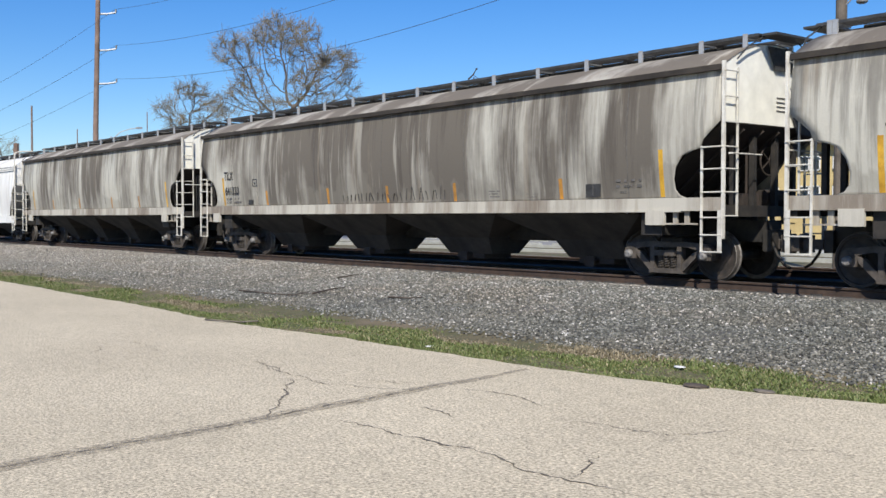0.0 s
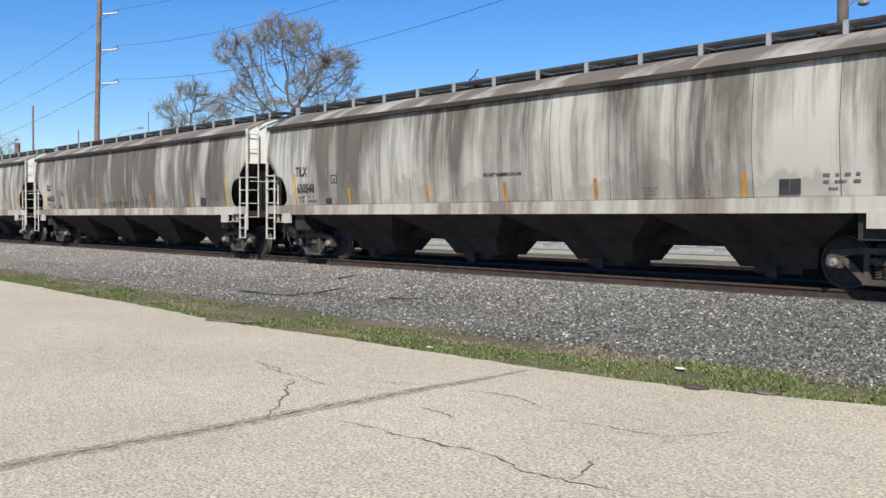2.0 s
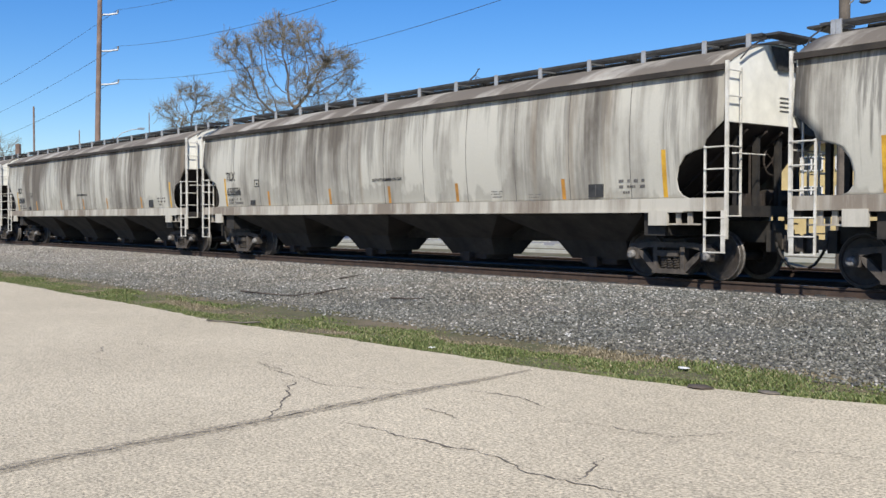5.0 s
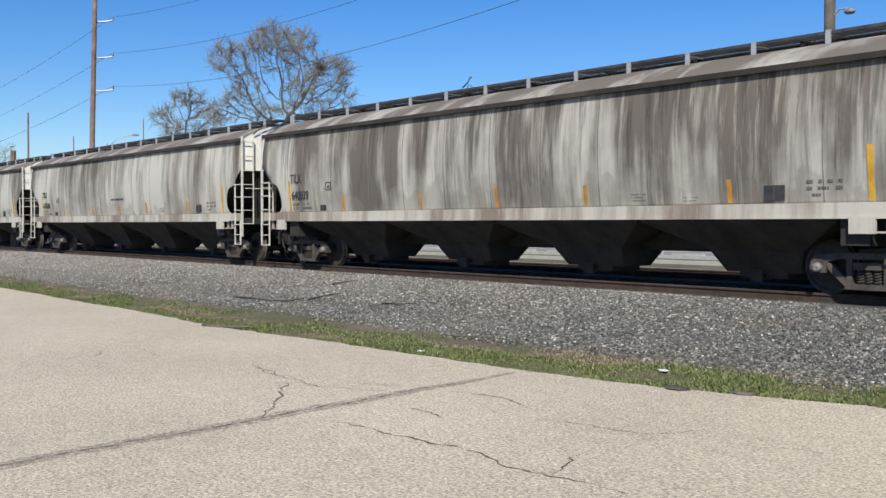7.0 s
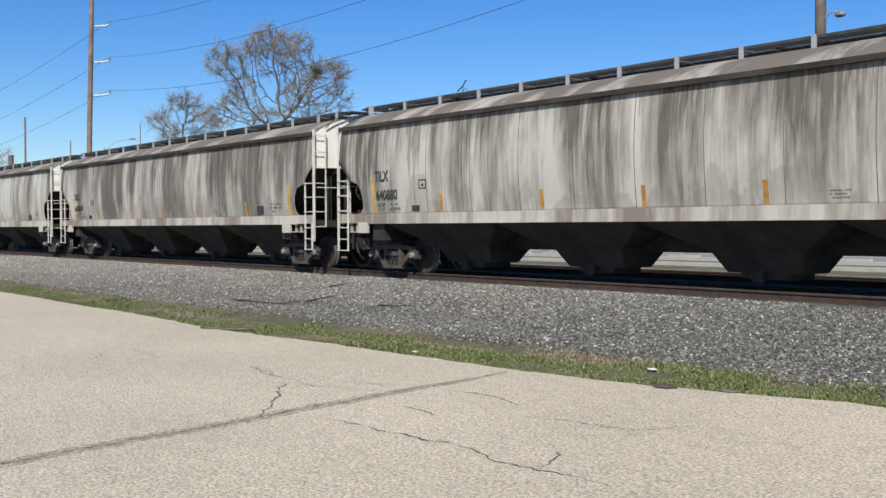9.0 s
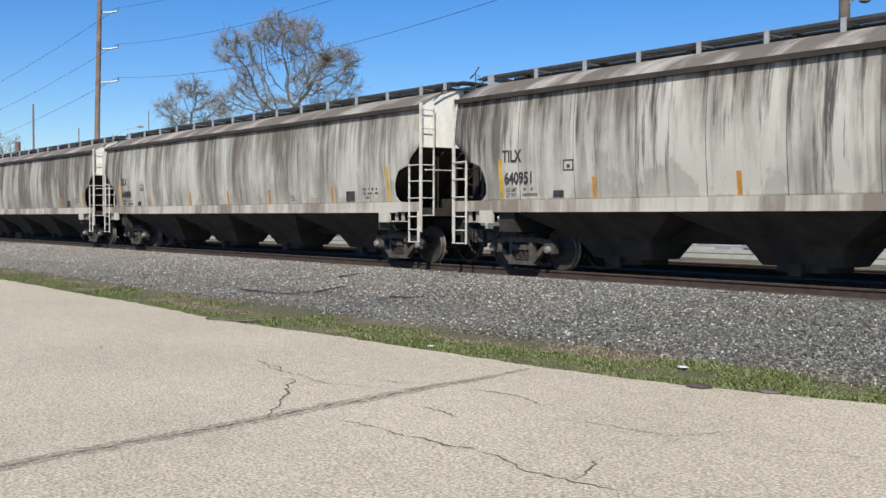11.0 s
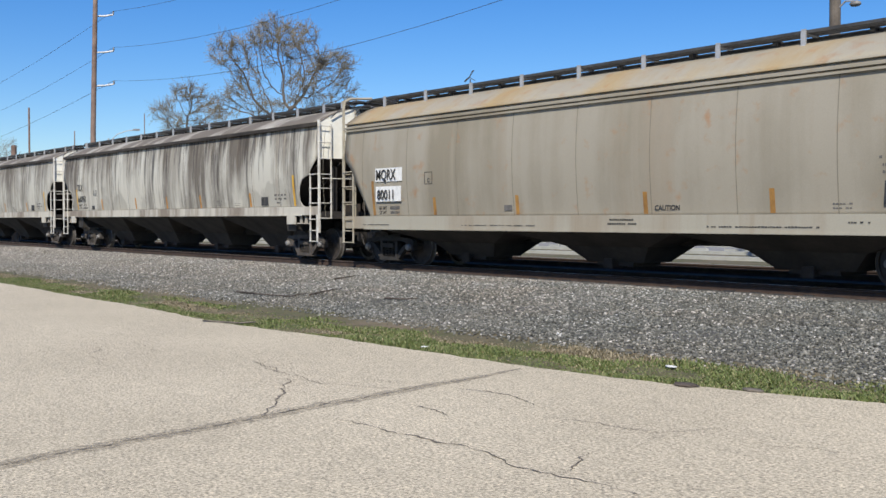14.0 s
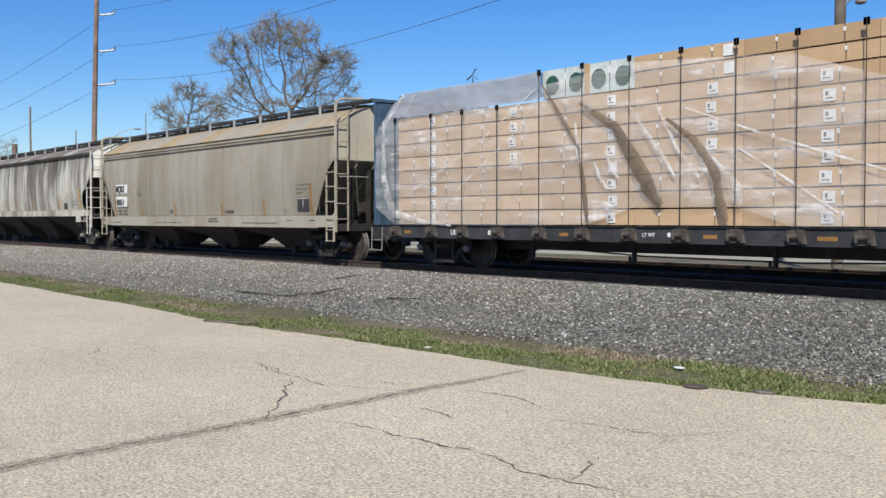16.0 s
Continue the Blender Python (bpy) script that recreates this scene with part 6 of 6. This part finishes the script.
def bare_tree(label, at, lobes, seed, count, bark, twig, tuft=4, fork=4.0, tip=0.0085, twig_len=0.95):
    """A leafless tree: limbs that taper into fine twigs and buds."""
    rnd = random.Random(seed)
    root = thing("tree", label, "tree", "bare trees", at)
    mean = np.mean([l[:3] for l in lobes], 0)
    nodes, parent = grown(lobes, seed, count, (0, 0, -0.2), (mean[0] * 0.15, mean[1] * 0.15, fork))
    area = [tip ** 2.2] * len(nodes)
    kids = [0] * len(nodes)
    for k in range(len(nodes) - 1, 0, -1):
        area[parent[k]] += area[k]
        kids[parent[k]] += 1
    radius = [a ** (1 / 2.2) for a in area]
    lv, lf, tv, tf = [], [], [], []

    def bar(vs, fs, p, q, r0, r1, sides):
        d = (q - p).normalized()
        a = d.orthogonal().normalized()
        b = d.cross(a)
        i0 = len(vs)
        for c, r in ((p, r0), (q, r1)):
            for i in range(sides):
                an = 2 * math.pi * i / sides
                vs.append(tuple(c + (a * math.cos(an) + b * math.sin(an)) * r))
        for i in range(sides):
            fs.append((i0 + i, i0 + (i + 1) % sides, i0 + sides + (i + 1) % sides, i0 + sides + i))

    for k in range(1, len(nodes)):
        p, q = Vector(nodes[parent[k]]), Vector(nodes[k])
        r0, r1 = min(radius[parent[k]], radius[k] * 1.35), radius[k]
        if r1 > 0.022:
            bar(lv, lf, p, q, r0, r1, 6)
        else:
            bar(tv, tf, p, q, r0, r1, 3)
            d0 = (q - p).normalized()
            for _ in range(tuft + (3 if kids[k] == 0 else 0)):
                side = Vector((rnd.gauss(0, 1), rnd.gauss(0, 1), rnd.gauss(0.15, 0.8))).normalized()
                d = (d0 + side * rnd.uniform(0.4, 1.1)).normalized()
                start = p.lerp(q, rnd.random())
                length = twig_len * rnd.uniform(0.4, 1.1)
                mid = start + d * length * 0.5
                end = mid + (d + Vector((rnd.gauss(0, 0.3), rnd.gauss(0, 0.3), rnd.gauss(-0.05, 0.3)))).normalized() * length * 0.5
                bar(tv, tf, start, mid, 0.0095, 0.008, 3)
                bar(tv, tf, mid, end, 0.008, 0.010, 3)
    for nm, vs, fs, m in (("trunk", lv, lf, bark), ("crown", tv, tf, twig)):
        me = bpy.data.meshes.new(nm)
        me.from_pydata(vs, [], fs)
        me.materials.append(m)
        part(nm, me, m, root)
    return root


def across(u, w, z, rx, ry, rz):
    """A lobe of a crown: u metres along the line of poles, w behind, z up."""
    return (0.503 * u - 0.864 * w, 0.864 * u + 0.503 * w, z, rx, ry, rz)


def build_trees():
    bark = worn("bark", (0.085, 0.07, 0.058), (0.20, 0.17, 0.145), 3, 0.95)
    twig = worn("twigs", (0.15, 0.13, 0.095), (0.29, 0.25, 0.175), 0.6, 0.95)
    bare_tree("large bare spring tree with yellowish budding twigs", (-65.0, 37.8, 0),
              [across(-3.9, 0, 13.6, 1.3, 1.4, 1.5), across(-2.6, 0.5, 11.4, 1.6, 1.7, 1.9), across(-0.6, -0.6, 14.3, 2.0, 2.1, 1.9), across(1.3, 0.8, 14.6, 1.5, 1.6, 1.7),
               across(3.5, 0, 12.6, 1.7, 1.8, 1.7), across(1.4, -0.8, 11.2, 1.8, 1.9, 1.9), across(4.2, 0.4, 10.7, 1.0, 1.1, 1.2), across(-4.2, 0, 9.8, 1.2, 1.3, 1.2), across(-1.2, 0.6, 9.6, 1.5, 1.6, 1.2), across(2.6, -0.5, 9.6, 1.5, 1.6, 1.2)], 5, 1500, bark, twig, 10, 4.6)
    bare_tree("smaller bare spreading tree behind the train", (-70.7, 33.0, 0),
              [across(0.1, 0, 10.7, 1.3, 1.4, 1.1), across(-1.7, 0, 9.5, 1.1, 1.2, 1.0), across(1.4, 0, 9.4, 1.2, 1.3, 1.2), across(-0.4, 0.6, 8.6, 1.6, 1.6, 1.0)], 11, 420, bark, twig, 10, 4.5)
    bare_tree("bare tree beside the brick house", (-55.0, 55.0, 0), [(0, 0, 6.5, 2.4, 2.4, 2.2), (1.2, 1.0, 5.0, 1.6, 1.6, 1.5)], 21, 160, bark, twig, 3, 2.2)
    bare_tree("bare tree far along the railway line", (-118.0, 32.4, 0), [(0, 0, 8.6, 2.6, 2.6, 2.4), (1.6, 1.8, 7.0, 1.8, 1.8, 1.6)], 31, 160, bark, twig, 3, 3.0)


build_trees()


# ---- the train runs ----
def motions():
    for root, x in TRAIN:
        walk(root, [(t, pose(x - SPEED * t, TRACK_Y, RAIL_Z)) for t in (0, 4, 8, 12, 16)])
    for ob, (ax, ay, az) in LOADS:
        walk(ob, [(t, pose(FLAT_X + ax - SPEED * t, TRACK_Y + ay, RAIL_Z + az)) for t in (0, 4, 8, 12, 16)])
    step = 2 / FPS
    turn = -math.degrees(SPEED / WHEEL_R)
    for k, ax in enumerate(AXLES):
        at = ax.location.copy()
        n = round(16 / step)
        walk(ax, [(i * step, pose(at.x, at.y, at.z, 0, turn * i * step + 37 * k, 0)) for i in range(n + 1)])


motions()
